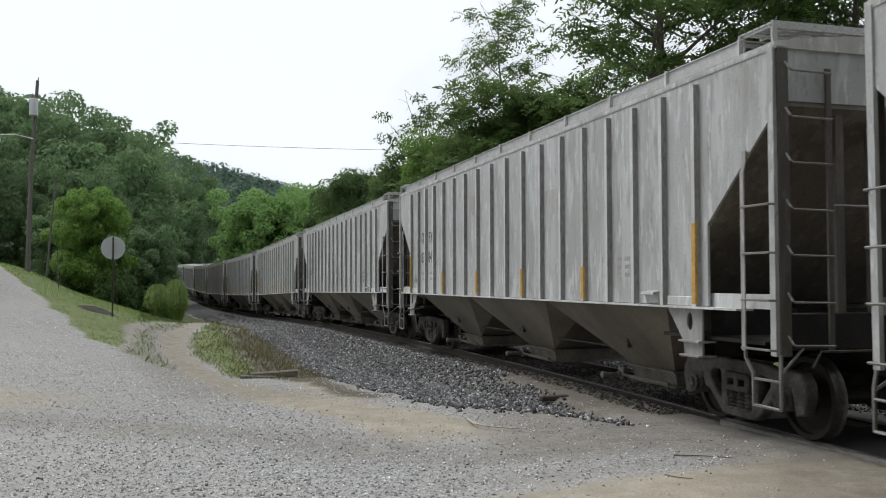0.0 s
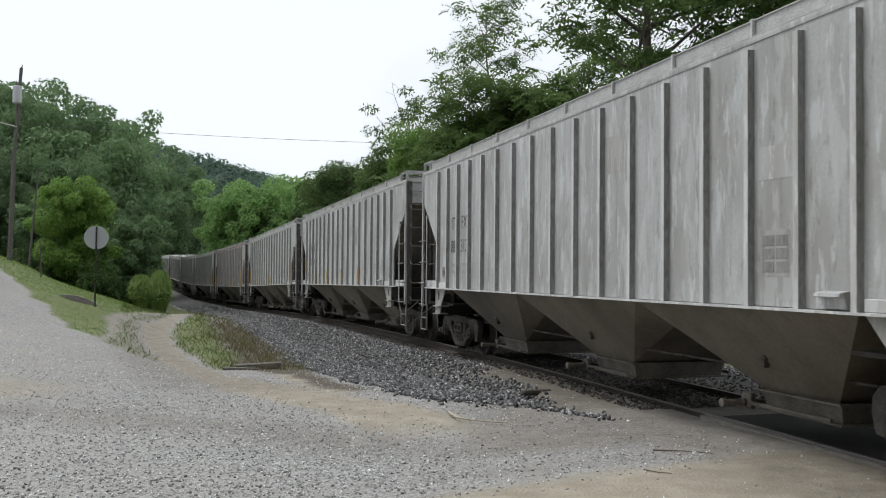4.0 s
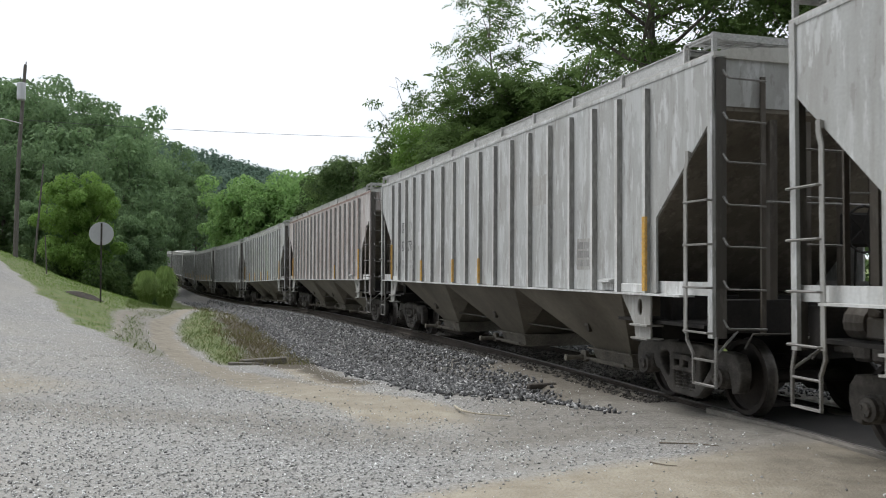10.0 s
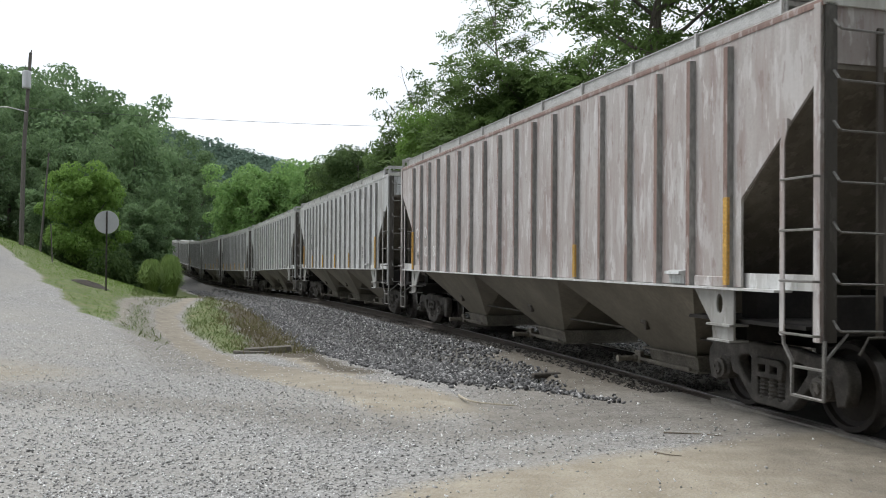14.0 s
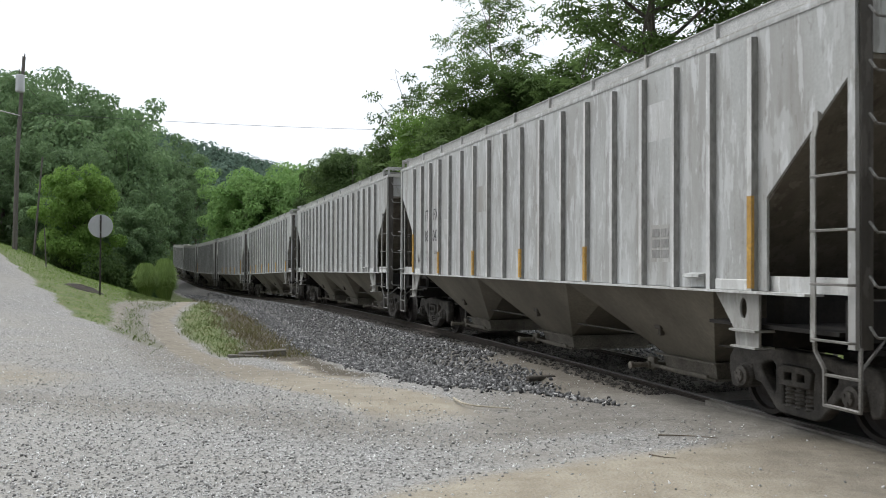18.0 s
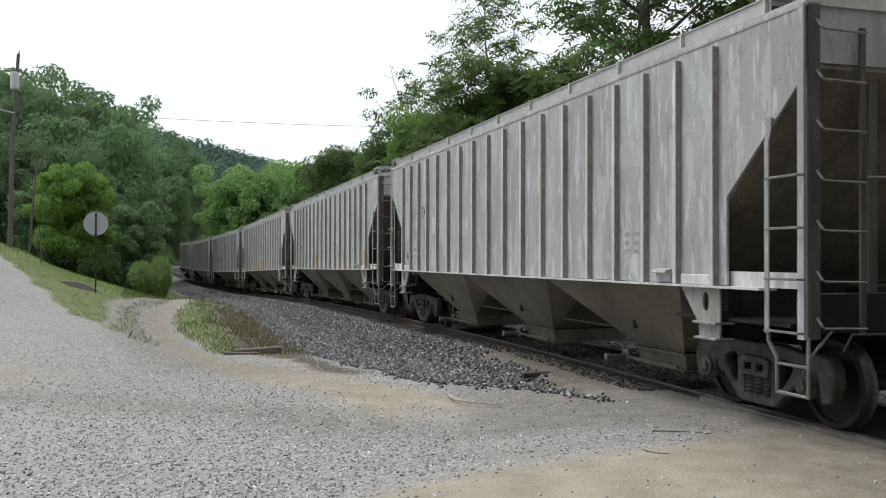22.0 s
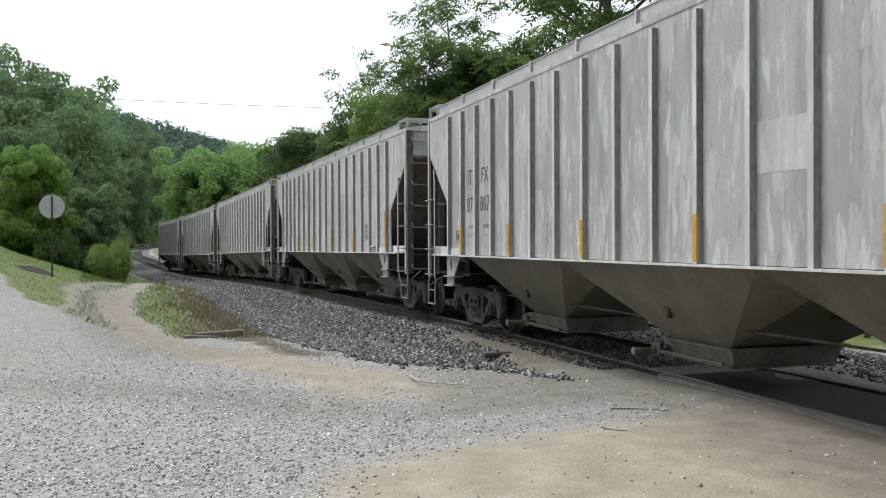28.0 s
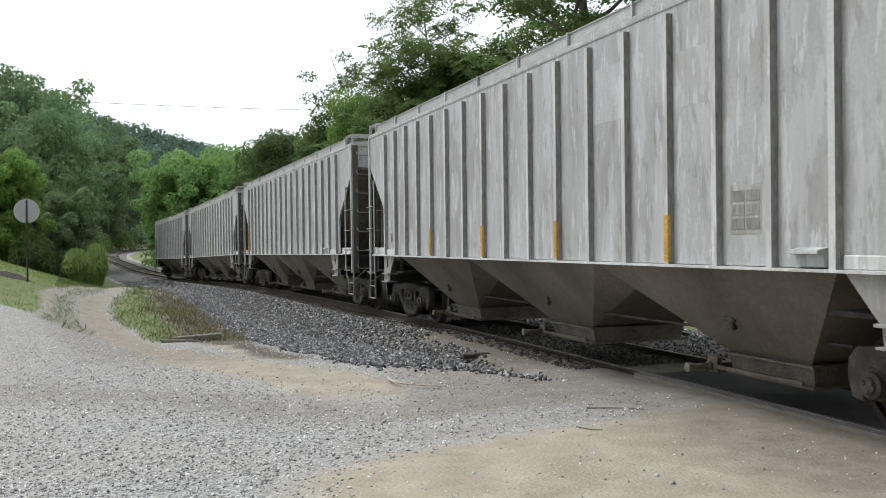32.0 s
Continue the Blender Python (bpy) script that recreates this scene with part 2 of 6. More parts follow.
def leafy(name, colors, spread=0.12):
    """Leaves: a colour of their own per clump, some light through the blade."""
    m = bpy.data.materials.new(name)
    m.use_nodes = True
    n, l = m.node_tree.nodes, m.node_tree.links
    b = n["Principled BSDF"]
    geo, info, tc = n.new("ShaderNodeNewGeometry"), n.new("ShaderNodeObjectInfo"), n.new("ShaderNodeTexCoord")
    noise_ = n.new("ShaderNodeTexNoise")
    noise_.inputs["Scale"].default_value = 0.45
    l.new(tc.outputs["Object"], noise_.inputs["Vector"])
    add = n.new("ShaderNodeMath")
    add.operation = "MULTIPLY_ADD"
    add.inputs[1].default_value = 0.45
    l.new(geo.outputs["Random Per Island"], add.inputs[0])
    sub = n.new("ShaderNodeMath")
    sub.operation = "MULTIPLY_ADD"
    sub.inputs[1].default_value, sub.inputs[2].default_value = 1.2, -0.32
    l.new(noise_.outputs[0], sub.inputs[0])
    l.new(sub.outputs[0], add.inputs[2])
    r = n.new("ShaderNodeValToRGB")
    e = r.color_ramp.elements
    while len(e) < len(colors):
        e.new(0.5)
    for i, c in enumerate(colors):
        e[i].position, e[i].color = i / (len(colors) - 1), (*c, 1)
    l.new(add.outputs[0], r.inputs[0])
    hv = n.new("ShaderNodeHueSaturation")
    s = n.new("ShaderNodeMapRange")
    s.inputs["To Min"].default_value, s.inputs["To Max"].default_value = 1 - spread, 1 + spread
    l.new(info.outputs["Random"], s.inputs[0])
    l.new(s.outputs[0], hv.inputs["Value"])
    l.new(r.outputs[0], hv.inputs["Color"])
    l.new(hv.outputs[0], b.inputs["Base Color"])
    b.inputs["Roughness"].default_value = 0.7
    b.inputs["Specular IOR Level"].default_value = 0.2
    tr_ = n.new("ShaderNodeBsdfTranslucent")
    l.new(hv.outputs[0], tr_.inputs[0])
    mix = n.new("ShaderNodeMixShader")
    mix.inputs[0].default_value = 0.42
    l.new(b.outputs[0], mix.inputs[1])
    l.new(tr_.outputs[0], mix.inputs[2])
    l.new(mix.outputs[0], n["Material Output"].inputs[0])
    return m


LEAF_DARK = leafy("dark_green_leaves", [(0.046, 0.080, 0.030), (0.080, 0.130, 0.045), (0.12, 0.182, 0.062)])
LEAF_MID = leafy("mid_green_leaves", [(0.078, 0.128, 0.044), (0.125, 0.195, 0.064), (0.175, 0.255, 0.088)])
LEAF_LIGHT = leafy("light_green_leaves", [(0.125, 0.22, 0.050), (0.195, 0.325, 0.078), (0.26, 0.40, 0.11)])
LEAF_SPRING = leafy("fresh_green_leaves", [(0.14, 0.25, 0.085), (0.20, 0.335, 0.11), (0.26, 0.41, 0.145)])
# Hillside, far and distant leaves: haze put into the colour, bluer with distance.
LEAF_WOOD = leafy("hillside_wood_leaves", [(0.100, 0.160, 0.083), (0.158, 0.246, 0.117), (0.212, 0.308, 0.150)])
LEAF_FAR = leafy("haze_tinted_far_leaves", [(0.090, 0.145, 0.115), (0.115, 0.175, 0.132), (0.140, 0.205, 0.148)])
LEAF_HAZE = leafy("haze_tinted_distant_leaves", [(0.13, 0.20, 0.24), (0.155, 0.23, 0.265), (0.18, 0.255, 0.285)])
GRASS = leafy("mown_grass_blades", [(0.075, 0.140, 0.022), (0.115, 0.200, 0.031), (0.165, 0.230, 0.052)])
ROUGH = leafy("rough_grass_blades", [(0.062, 0.088, 0.028), (0.092, 0.135, 0.038), (0.150, 0.135, 0.064)])
REED = leafy("pampas_grass_blades", [(0.16, 0.24, 0.07), (0.25, 0.36, 0.11), (0.36, 0.45, 0.18)])
DRYWEED = leafy("dry_weed_blades", [(0.11, 0.10, 0.055), (0.16, 0.14, 0.075), (0.14, 0.16, 0.06)])

# ---- the line of the railway and the lie of the land ----
KNOT_S = np.array([0.0, 15, 35, 60, 90, 108, 122, 140, 160, 200])
KNOT_K = np.array([0.00575, 0.0008, 0.00162, 0.00062, -0.0008, 0.0013, 0.0012, -0.006, -0.011, -0.011])
KNOT_Z = np.array([0.0, 0.184, 0.205, -0.09, -0.02, 0.32, 0.75, 1.35, 2.1, 3.4])
LINE_S = np.arange(-60.0, 330.0, 0.5)
_k = np.interp(LINE_S, KNOT_S, KNOT_K)
_k[LINE_S < 0] = np.interp(LINE_S[LINE_S < 0], [-60, 0], [0.002, KNOT_K[0]])
_i0 = int(np.searchsorted(LINE_S, 0))
LINE_H = np.concatenate([[0], np.cumsum((_k[1:] + _k[:-1]) * 0.25)])
LINE_H += 1.81866 - LINE_H[_i0]
_h = (LINE_H[1:] + LINE_H[:-1]) / 2
LINE_X = np.concatenate([[0], np.cumsum(np.cos(_h) * 0.5)])
LINE_Y = np.concatenate([[0], np.cumsum(np.sin(_h) * 0.5)])
LINE_X += 5.1619 - LINE_X[_i0]
LINE_Y += 8.2021 - LINE_Y[_i0]
_z = np.interp(LINE_S, KNOT_S, KNOT_Z)
LINE_Z = np.convolve(np.pad(_z, 12, mode="edge"), np.ones(25) / 25, mode="valid")


def line_at(s):
    """Point and heading of the track's centre at rail-head level."""
    return (np.interp(s, LINE_S, LINE_X), np.interp(s, LINE_S, LINE_Y), np.interp(s, LINE_S, LINE_Z), np.interp(s, LINE_S, LINE_H))


def beside(s, d, z=0.0):
    """A point d metres to the road's side of the track."""
    x, y, zz, h = line_at(s)
    return Vector((x - math.sin(h) * d, y + math.cos(h) * d, zz + z))


def track_sd(x, y):
    """Distance along and beside the track for arrays of points."""
    x, y = np.atleast_1d(np.asarray(x, float)), np.atleast_1d(np.asarray(y, float))
    s_out, d_out = np.empty(x.shape), np.empty(x.shape)
    step = 4
    lx, ly = LINE_X[::step], LINE_Y[::step]
    for a in range(0, len(x), 4000):
        q = slice(a, a + 4000)
        i = np.argmin((x[q, None] - lx) ** 2 + (y[q, None] - ly) ** 2, axis=1) * step
        h = LINE_H[i]
        dx, dy = x[q] - LINE_X[i], y[q] - LINE_Y[i]
        s_out[q] = LINE_S[i] + dx * np.cos(h) + dy * np.sin(h)
        d_out[q] = -dx * np.sin(h) + dy * np.cos(h)
    return s_out, d_out


def smooth(a, b, v):
    t = np.clip((v - a) / (b - a), 0, 1)
    return t * t * (3 - 2 * t)


def wobble(x, y, f, seed):
    """Cheap smooth unevenness, about -1 to 1."""
    return (np.sin(x * f + seed) * np.cos(y * f * 0.83 + 1.7 * seed) + 0.6 * np.sin(x * f * 2.3 - y * f * 1.9 + 2.1 * seed)) / 1.6


def land(x, y):
    """Height of the ground, without the ballast."""
    x, y = np.atleast_1d(np.asarray(x, float)), np.atleast_1d(np.asarray(y, float))
    s, d = track_sd(x, y)
    zt = np.interp(s, LINE_S, LINE_Z)
    back = np.interp(s, [14, 24, 28, 31, 34, 40, 46], [6.0, 4.0, 2.2, 0.8, 0.6, 0.2, 0.0])
    hill = np.interp(d - back, [4.5, 6.9, 8.4, 9.9, 11.3, 12.7, 14.1, 15.5, 17.0, 30.0, 80.0], [0.0, 0.22, 0.50, 0.85, 1.27, 1.8, 2.55, 3.1, 3.5, 5.6, 9.5]) * smooth(12, 26, s)
    hill = hill - np.minimum(0.10 * np.maximum(s - 49, 0), 1.2) * smooth(8, 11, d) * smooth(24, 18, d)
    hollow = -0.75 * smooth(4, 20, s) * (1 - 0.45 * smooth(28, 44, s)) * smooth(13, 6, d) * smooth(-12, -6, -np.abs(d) + 0 * s)
    mound = 0.52 * np.exp(-(((s - 35) / 8) ** 2 + ((d - 5.7) / 1.7) ** 2)) + 0.22 * np.exp(-(((s - 24) / 5) ** 2 + ((d - 5.9) / 0.9) ** 2))
    verge = -0.35 * smooth(2, 6, -d)
    woods = 0.06 * np.maximum(-d - 14, 0) * smooth(40, 120, s)
    near = 0.02 * wobble(x, y, 0.9, 2.0) + 0.03 * wobble(x, y, 0.31, 5.0)
    return zt * smooth(30, 5, np.abs(d)) + hill + hollow * (d > 0) + mound * (d > 0) + verge + woods + near


def bed(x, y):
    """Height of the ground with the ballast bank; flush with the rails at the crossing."""
    s, d = track_sd(x, y)
    zt = np.interp(s, LINE_S, LINE_Z)
    a = np.abs(d)
    g = land(x, y) - 0.05 - 0.3 * smooth(3.0, 8.0, s) * smooth(2.7, 1.7, a)
    top = zt - 0.19 + 0.11 * smooth(17, 9, s) - 0.60 * np.maximum(a - 1.8, 0)
    return np.maximum(g, top)


# ---- mesh helpers ----
def part(name, bm, mat, parent=None, label="", smooth_angle=None):
    """Links a bmesh as one mesh object under a thing or under a part."""
    me = bpy.data.meshes.new(name)
    bmesh.ops.recalc_face_normals(bm, faces=bm.faces)
    bm.to_mesh(me)
    bm.free()
    me.materials.append(mat)
    if smooth_angle:
        me.shade_smooth()
        me.set_sharp_from_angle(angle=radians(smooth_angle))
    ob = new(name, me)
    ob.parent = parent
    if label:
        tagged(ob, label)
    return ob


def raw(name, verts, faces, mat, parent=None, label="", smooth_=False):
    me = bpy.data.meshes.new(name)
    me.from_pydata([tuple(v) for v in verts], [], [tuple(f) for f in faces])
    me.materials.append(mat)
    if smooth_:
        me.shade_smooth()
    ob = new(name, me)
    ob.parent = parent
    if label:
        tagged(ob, label)
    return ob


def quads_mesh(name, verts, n, mat, parent=None, label=""):
    """n separate quads from an array of 4n points, written in bulk."""
    me = bpy.data.meshes.new(name)
    me.vertices.add(4 * n)
    me.vertices.foreach_set("co", np.asarray(verts, np.float32).ravel())
    me.loops.add(4 * n)
    me.loops.foreach_set("vertex_index", np.arange(4 * n, dtype=np.int32))
    me.polygons.add(n)
    me.polygons.foreach_set("loop_start", np.arange(0, 4 * n, 4, dtype=np.int32))
    me.update(calc_edges=True)
    me.materials.append(mat)
    ob = new(name, me)
    ob.parent = parent
    if label:
        tagged(ob, label)
    return ob


def thing(name, label, category, group="", kind="", m=None):
    ob = tagged(new(name), label, category, group, kind)
    ob.empty_display_size = 0.2
    if m is not None:
        ob.matrix_world = m
    return ob


def box(bm, x0, x1, y0, y1, z0, z1, bevel=0.0):
    m = Matrix.LocRotScale(((x0 + x1) / 2, (y0 + y1) / 2, (z0 + z1) / 2), None, (abs(x1 - x0), abs(y1 - y0), abs(z1 - z0)))
    r = bmesh.ops.create_cube(bm, size=1.0, matrix=m)
    if bevel:
        edges = list({e for v in r["verts"] for e in v.link_edges})
        bmesh.ops.bevel(bm, geom=edges, offset=bevel, segments=1, affect="EDGES")
    return bm


def prism(bm, pts, axis, a, b):
    """A polygon drawn in the plane across the axis (x: y, z; y: x, z; z: x, y), carried from a to b."""
    def at(p, c):
        return {"x": (c, p[0], p[1]), "y": (p[0], c, p[1]), "z": (p[0], p[1], c)}[axis]
    lo, hi = [bm.verts.new(at(p, a)) for p in pts], [bm.verts.new(at(p, b)) for p in pts]
    n = len(pts)
    bm.faces.new(lo)
    bm.faces.new(hi[::-1])
    for i in range(n):
        bm.faces.new((lo[i], hi[i], hi[(i + 1) % n], lo[(i + 1) % n]))
    return bm


def tube(bm, points, r, n=6, r1=None, caps=True):
    """A round bar along points; the radius may taper to r1."""
    pts = [Vector(p) for p in points]
    rings = []
    side = None
    for i, p in enumerate(pts):
        d = (pts[min(i + 1, len(pts) - 1)] - pts[max(i - 1, 0)]).normalized()
        if side is None or abs(side.dot(d)) > 0.95:
            side = d.orthogonal().normalized()
        side = (side - d * side.dot(d)).normalized()
        up = d.cross(side)
        rr = r if r1 is None else r + (r1 - r) * i / (len(pts) - 1)
        rings.append([bm.verts.new(p + (side * math.cos(6.2832 * k / n) + up * math.sin(6.2832 * k / n)) * rr) for k in range(n)])
    for a, b in zip(rings, rings[1:]):
        for k in range(n):
            bm.faces.new((a[k], a[(k + 1) % n], b[(k + 1) % n], b[k]))
    if caps:
        bm.faces.new(rings[0][::-1])
        bm.faces.new(rings[-1])
    return bm


def lathe(bm, profile, axis="x", n=24, cx=0.0, cy=0.0, cz=0.0):
    """A closed ring of (radius, along) points turned about the axis."""
    rings = []
    for k in range(n):
        c, s_ = math.cos(6.28318 * k / n), math.sin(6.28318 * k / n)
        ring = []
        for r, a in profile:
            v = {"x": (a, r * c, r * s_), "y": (r * c, a, r * s_), "z": (r * c, r * s_, a)}[axis]
            ring.append(bm.verts.new((v[0] + cx, v[1] + cy, v[2] + cz)))
        rings.append(ring)
    m = len(profile)
    for k in range(n):
        a, b = rings[k], rings[(k + 1) % n]
        for i in range(m - 1):
            bm.faces.new((a[i], a[i + 1], b[i + 1], b[i]))
    if profile[0][0] > 1e-6:
        bm.faces.new([r[0] for r in rings][::-1])
    if profile[-1][0] > 1e-6:
        bm.faces.new([r[-1] for r in rings])
    bmesh.ops.remove_doubles(bm, verts=bm.verts, dist=1e-5)
    return bm


# ---- the ground sheet ----
TRAIL_S, TRAIL_D = [2, 5.7, 6.7, 9.7, 16.7, 23.4, 29, 34, 38, 42, 46], [4.2, 4.9, 5.4, 6.0, 6.9, 7.6, 7.7, 7.1, 6.2, 5.0, 4.0]


def cover(x, y):
    """Shares of gravel, tan dirt, grass and ballast at each point."""
    s, d = track_sd(x, y)
    w = wobble(x, y, 0.8, 1.3) * 0.6 + wobble(x, y, 2.9, 4.1) * 0.3
    e = (x + 10.3) * 0.8 + (y - 27.4) * 0.6
    off = d - np.interp(s, TRAIL_S, TRAIL_D)
    run = smooth(1.5, 5, s) * smooth(47, 43, s)
    lawn = smooth(-0.6, 0.3, e + 0.5 * w) * smooth(0.0, 0.8, off + 0.4 * w) * smooth(16, 18, y)
    isle = smooth(-0.10, -0.85, off + 0.4 * w) * smooth(4.5, 5.5, d + 0.45 * w) * smooth(14.5, 18, s + w) * smooth(44, 40, s)
    clear = 3.6 + 3.2 * smooth(56, 80, s)
    past = smooth(42, 46, s) * smooth(0.0, 1.4, d - clear + 0.4 * w)
    grass = np.maximum.reduce([lawn, isle * 0.72, past])
    wide = np.interp(s, [4, 10, 18, 26, 40], [0.95, 0.75, 0.62, 0.50, 0.40])
    path = smooth(1.25, 0.35, (np.abs(off) + 0.22 * w) / wide)
    rut = smooth(0.42, 0.08, np.abs(off - 1.45) + 0.2 * w) * smooth(20, 24, s)
    path = np.maximum(path, 0.55 * rut) * run
    grass = grass * (1 - 0.92 * np.clip(path, 0, 1))
    grass = grass * (1 - 0.5 * np.exp(-((off - 0.75) / 1.1) ** 2) * run)
    grass = np.maximum(grass, smooth(0.0, 1.4, -d - 3.4 + 1.2 * smooth(66, 80, s)) * smooth(3, 10, s))
    ballast = smooth(4.35, 3.75, d + 0.3 * w) * smooth(2.0, 6.5, s + 0.6 * w - 0.9 * np.maximum(d - 1.7, 0)) * smooth(-4.6, -3.8, d - 1.9 * smooth(62, 80, s))
    ballast = ballast * (1 - smooth(2.15, 1.65, d + 0.25 * w) * smooth(0.2, 0.7, d) * smooth(12, 8, s + w))
    humus = smooth(3.6, 4.3, d + 0.3 * w) * smooth(5.9, 4.9, d + 0.5 * w) * smooth(13.5, 16.5, s + w) * smooth(38, 30, s)
    humus = np.maximum(humus, 0.8 * np.exp(-((d - 4.55 + 0.3 * w) / 0.42) ** 2) * smooth(6.5, 9, s) * smooth(20, 14, s))
    humus = np.maximum(humus, smooth(47, 51, s + w) * smooth(7.5, 10, d))
    apron = smooth(0.5, -0.5, y - 7.3 - 0.52 * x + 0.35 * w) * smooth(-1.6, 0.6, x + 0.5 * w)
    humus = np.maximum(humus, 0.62 * smooth(1.1, 0.4, np.abs(d - 1.55)) * smooth(3.5, 6.0, s) * smooth(14, 10, s))
    left = np.exp(-(((x + 7.6) / 2.6) ** 2 + ((y - 13.5) / 2.2) ** 2)) * 0.7
    edge = 0.9 * np.exp(-((d - 4.75 + 0.2 * w) / 0.5) ** 2) * smooth(6, 9, s) * smooth(30, 20, s)
    tongue = 0.5 * smooth(1.0, 0.4, np.abs(d - 1.5)) * smooth(3.0, 6.0, s) * smooth(12, 9, s)
    dirt = np.clip(np.maximum.reduce([apron * 0.95, left, path * 0.95, edge, tongue]) + 0.12 * w, 0, 1)
    return 1 - dirt, dirt * (1 - ballast), grass * (1 - 0.75 * humus), ballast, humus


def worn(x, y):
    """Share of packed grey-brown grime: by the rails, across the crossing and in the wheel tracks."""
    s, d = track_sd(x, y)
    w = wobble(x, y, 0.8, 1.3) * 0.6 + wobble(x, y, 2.9, 4.1) * 0.3
    rails = smooth(3.6, 1.4, np.abs(d) + 0.3 * w) * smooth(18, 10, s)
    packed = 0.85 * smooth(-0.9, 0.9, x + 0.8 * w) * smooth(-0.4, 0.6, y - 7.6 - 0.5 * x + 0.3 * w) * smooth(16, 12, y) * (1 - 0.8 * np.exp(-((y - 8.35 - 0.42 * x) / 0.30) ** 2))
    rut = 0.72 * np.exp(-((y - 10.0 + 0.42 * (x + 1.5) - 0.3 * w) / 1.0) ** 2) * smooth(1.2, -0.5, x)
    rut = np.maximum(rut, 0.22 * np.exp(-((y - 7.3 + 0.25 * (x + 1.5) - 0.3 * w) / 0.30) ** 2) * smooth(0.5, -1.0, x))
    off = d - np.interp(s, TRAIL_S, TRAIL_D)
    trail = 0.8 * smooth(2.2, 0.6, np.abs(off - 0.5) + 0.3 * w) * smooth(6, 10, s) * smooth(47, 43, s)
    lane = 0.36 * smooth(9.0, 12.0, y + w) * smooth(1.0, -1.0, x)
    return np.clip(np.maximum.reduce([rails, packed, rut, trail, lane]), 0, 1)


def ground_material():
    m = bpy.data.materials.new("ground_gravel_dirt_grass")
    m.use_nodes = True
    n, l = m.node_tree.nodes, m.node_tree.links
    b = n["Principled BSDF"]
    b.inputs["Roughness"].default_value = 0.95
    at = n.new("ShaderNodeAttribute")
    at.attribute_name = "cover"
    sep = n.new("ShaderNodeSeparateColor")
    l.new(at.outputs["Color"], sep.inputs[0])
    tc = n.new("ShaderNodeTexCoord")

    def noise_(scale, detail=6, rough=0.6):
        t = n.new("ShaderNodeTexNoise")
        t.inputs["Scale"].default_value, t.inputs["Detail"].default_value, t.inputs["Roughness"].default_value = scale, detail, rough
        l.new(tc.outputs["Object"], t.inputs["Vector"])
        return t.outputs[0]

    def ramp_(f, *stops):
        r = n.new("ShaderNodeValToRGB")
        e = r.color_ramp.elements
        while len(e) < len(stops):
            e.new(0.5)
        for i, (p, c) in enumerate(stops):
            e[i].position, e[i].color = p, (*c, 1)
        l.new(f, r.inputs[0])
        return r.outputs[0]

    def mix_(f, a, c, mode="MIX"):
        x = n.new("ShaderNodeMix")
        x.data_type, x.blend_type = "RGBA", mode
        if isinstance(f, float):
            x.inputs["Factor"].default_value = f
        else:
            l.new(f, x.inputs["Factor"])
        l.new(a, x.inputs["A"])
        l.new(c, x.inputs["B"])
        return x.outputs["Result"]

    def edge_(share, nz, soft):
        a = n.new("ShaderNodeMath")
        a.operation = "MULTIPLY_ADD"
        a.inputs[1].default_value = 0.55
        l.new(nz, a.inputs[0])
        l.new(share, a.inputs[2])
        r = n.new("ShaderNodeMapRange")
        r.inputs["From Min"].default_value, r.inputs["From Max"].default_value = 0.77 - soft, 0.77 + soft
        l.new(a.outputs[0], r.inputs[0])
        return r.outputs[0]

    vor = n.new("ShaderNodeTexVoronoi")
    vor.inputs["Scale"].default_value = 34.0
    l.new(tc.outputs["Object"], vor.inputs["Vector"])
    vor2 = n.new("ShaderNodeTexVoronoi")
    vor2.inputs["Scale"].default_value = 70.0
    l.new(tc.outputs["Object"], vor2.inputs["Vector"])
    broad, mid, fine = noise_(0.35), noise_(2.2), noise_(38, 5, 0.7)
    gv = n.new("ShaderNodeSeparateColor")
    l.new(vor.outputs["Color"], gv.inputs[0])
    gv2 = n.new("ShaderNodeSeparateColor")
    l.new(vor2.outputs["Color"], gv2.inputs[0])
    stones = ramp_(gv.outputs[0], (0.0, (0.06, 0.06, 0.06)), (0.4, (0.25, 0.249, 0.245)), (1.0, (0.54, 0.537, 0.53)))
    small = ramp_(gv2.outputs[0], (0.0, (0.06, 0.058, 0.055)), (0.5, (0.25, 0.246, 0.239)), (1.0, (0.52, 0.515, 0.505)))
    gravel = mix_(mid, small, stones)
    gravel = mix_(ramp_(broad, (0.36, (0.0, 0.0, 0.0)), (0.62, (0.7, 0.7, 0.7))), gravel, ramp_(fine, (0.3, (0.25, 0.239, 0.217)), (0.7, (0.385, 0.368, 0.336))))
    dirt = ramp_(mid, (0.3, (0.27, 0.232, 0.172)), (0.5, (0.33, 0.290, 0.222)), (0.72, (0.41, 0.368, 0.292)))
    dirt = mix_(ramp_(fine, (0.45, (0.0, 0.0, 0.0)), (0.70, (0.40, 0.40, 0.40))), dirt, small)
    soil = ramp_(mid, (0.3, (0.085, 0.125, 0.03)), (0.52, (0.125, 0.165, 0.045)), (0.75, (0.19, 0.175, 0.085)))
    bal = ramp_(gv.outputs[0], (0.0, (0.05, 0.05, 0.05)), (0.6, (0.10, 0.10, 0.10)), (1.0, (0.17, 0.17, 0.17)))
    col = mix_(edge_(sep.outputs[0], noise_(7.0, 9, 0.75), 0.22), gravel, dirt)
    patchy = noise_(5.0, 8, 0.7)
    col = mix_(edge_(sep.outputs[1], patchy, 0.16), col, soil)
    brown = ramp_(fine, (0.3, (0.035, 0.028, 0.018)), (0.55, (0.085, 0.068, 0.043)), (0.75, (0.14, 0.115, 0.075)))
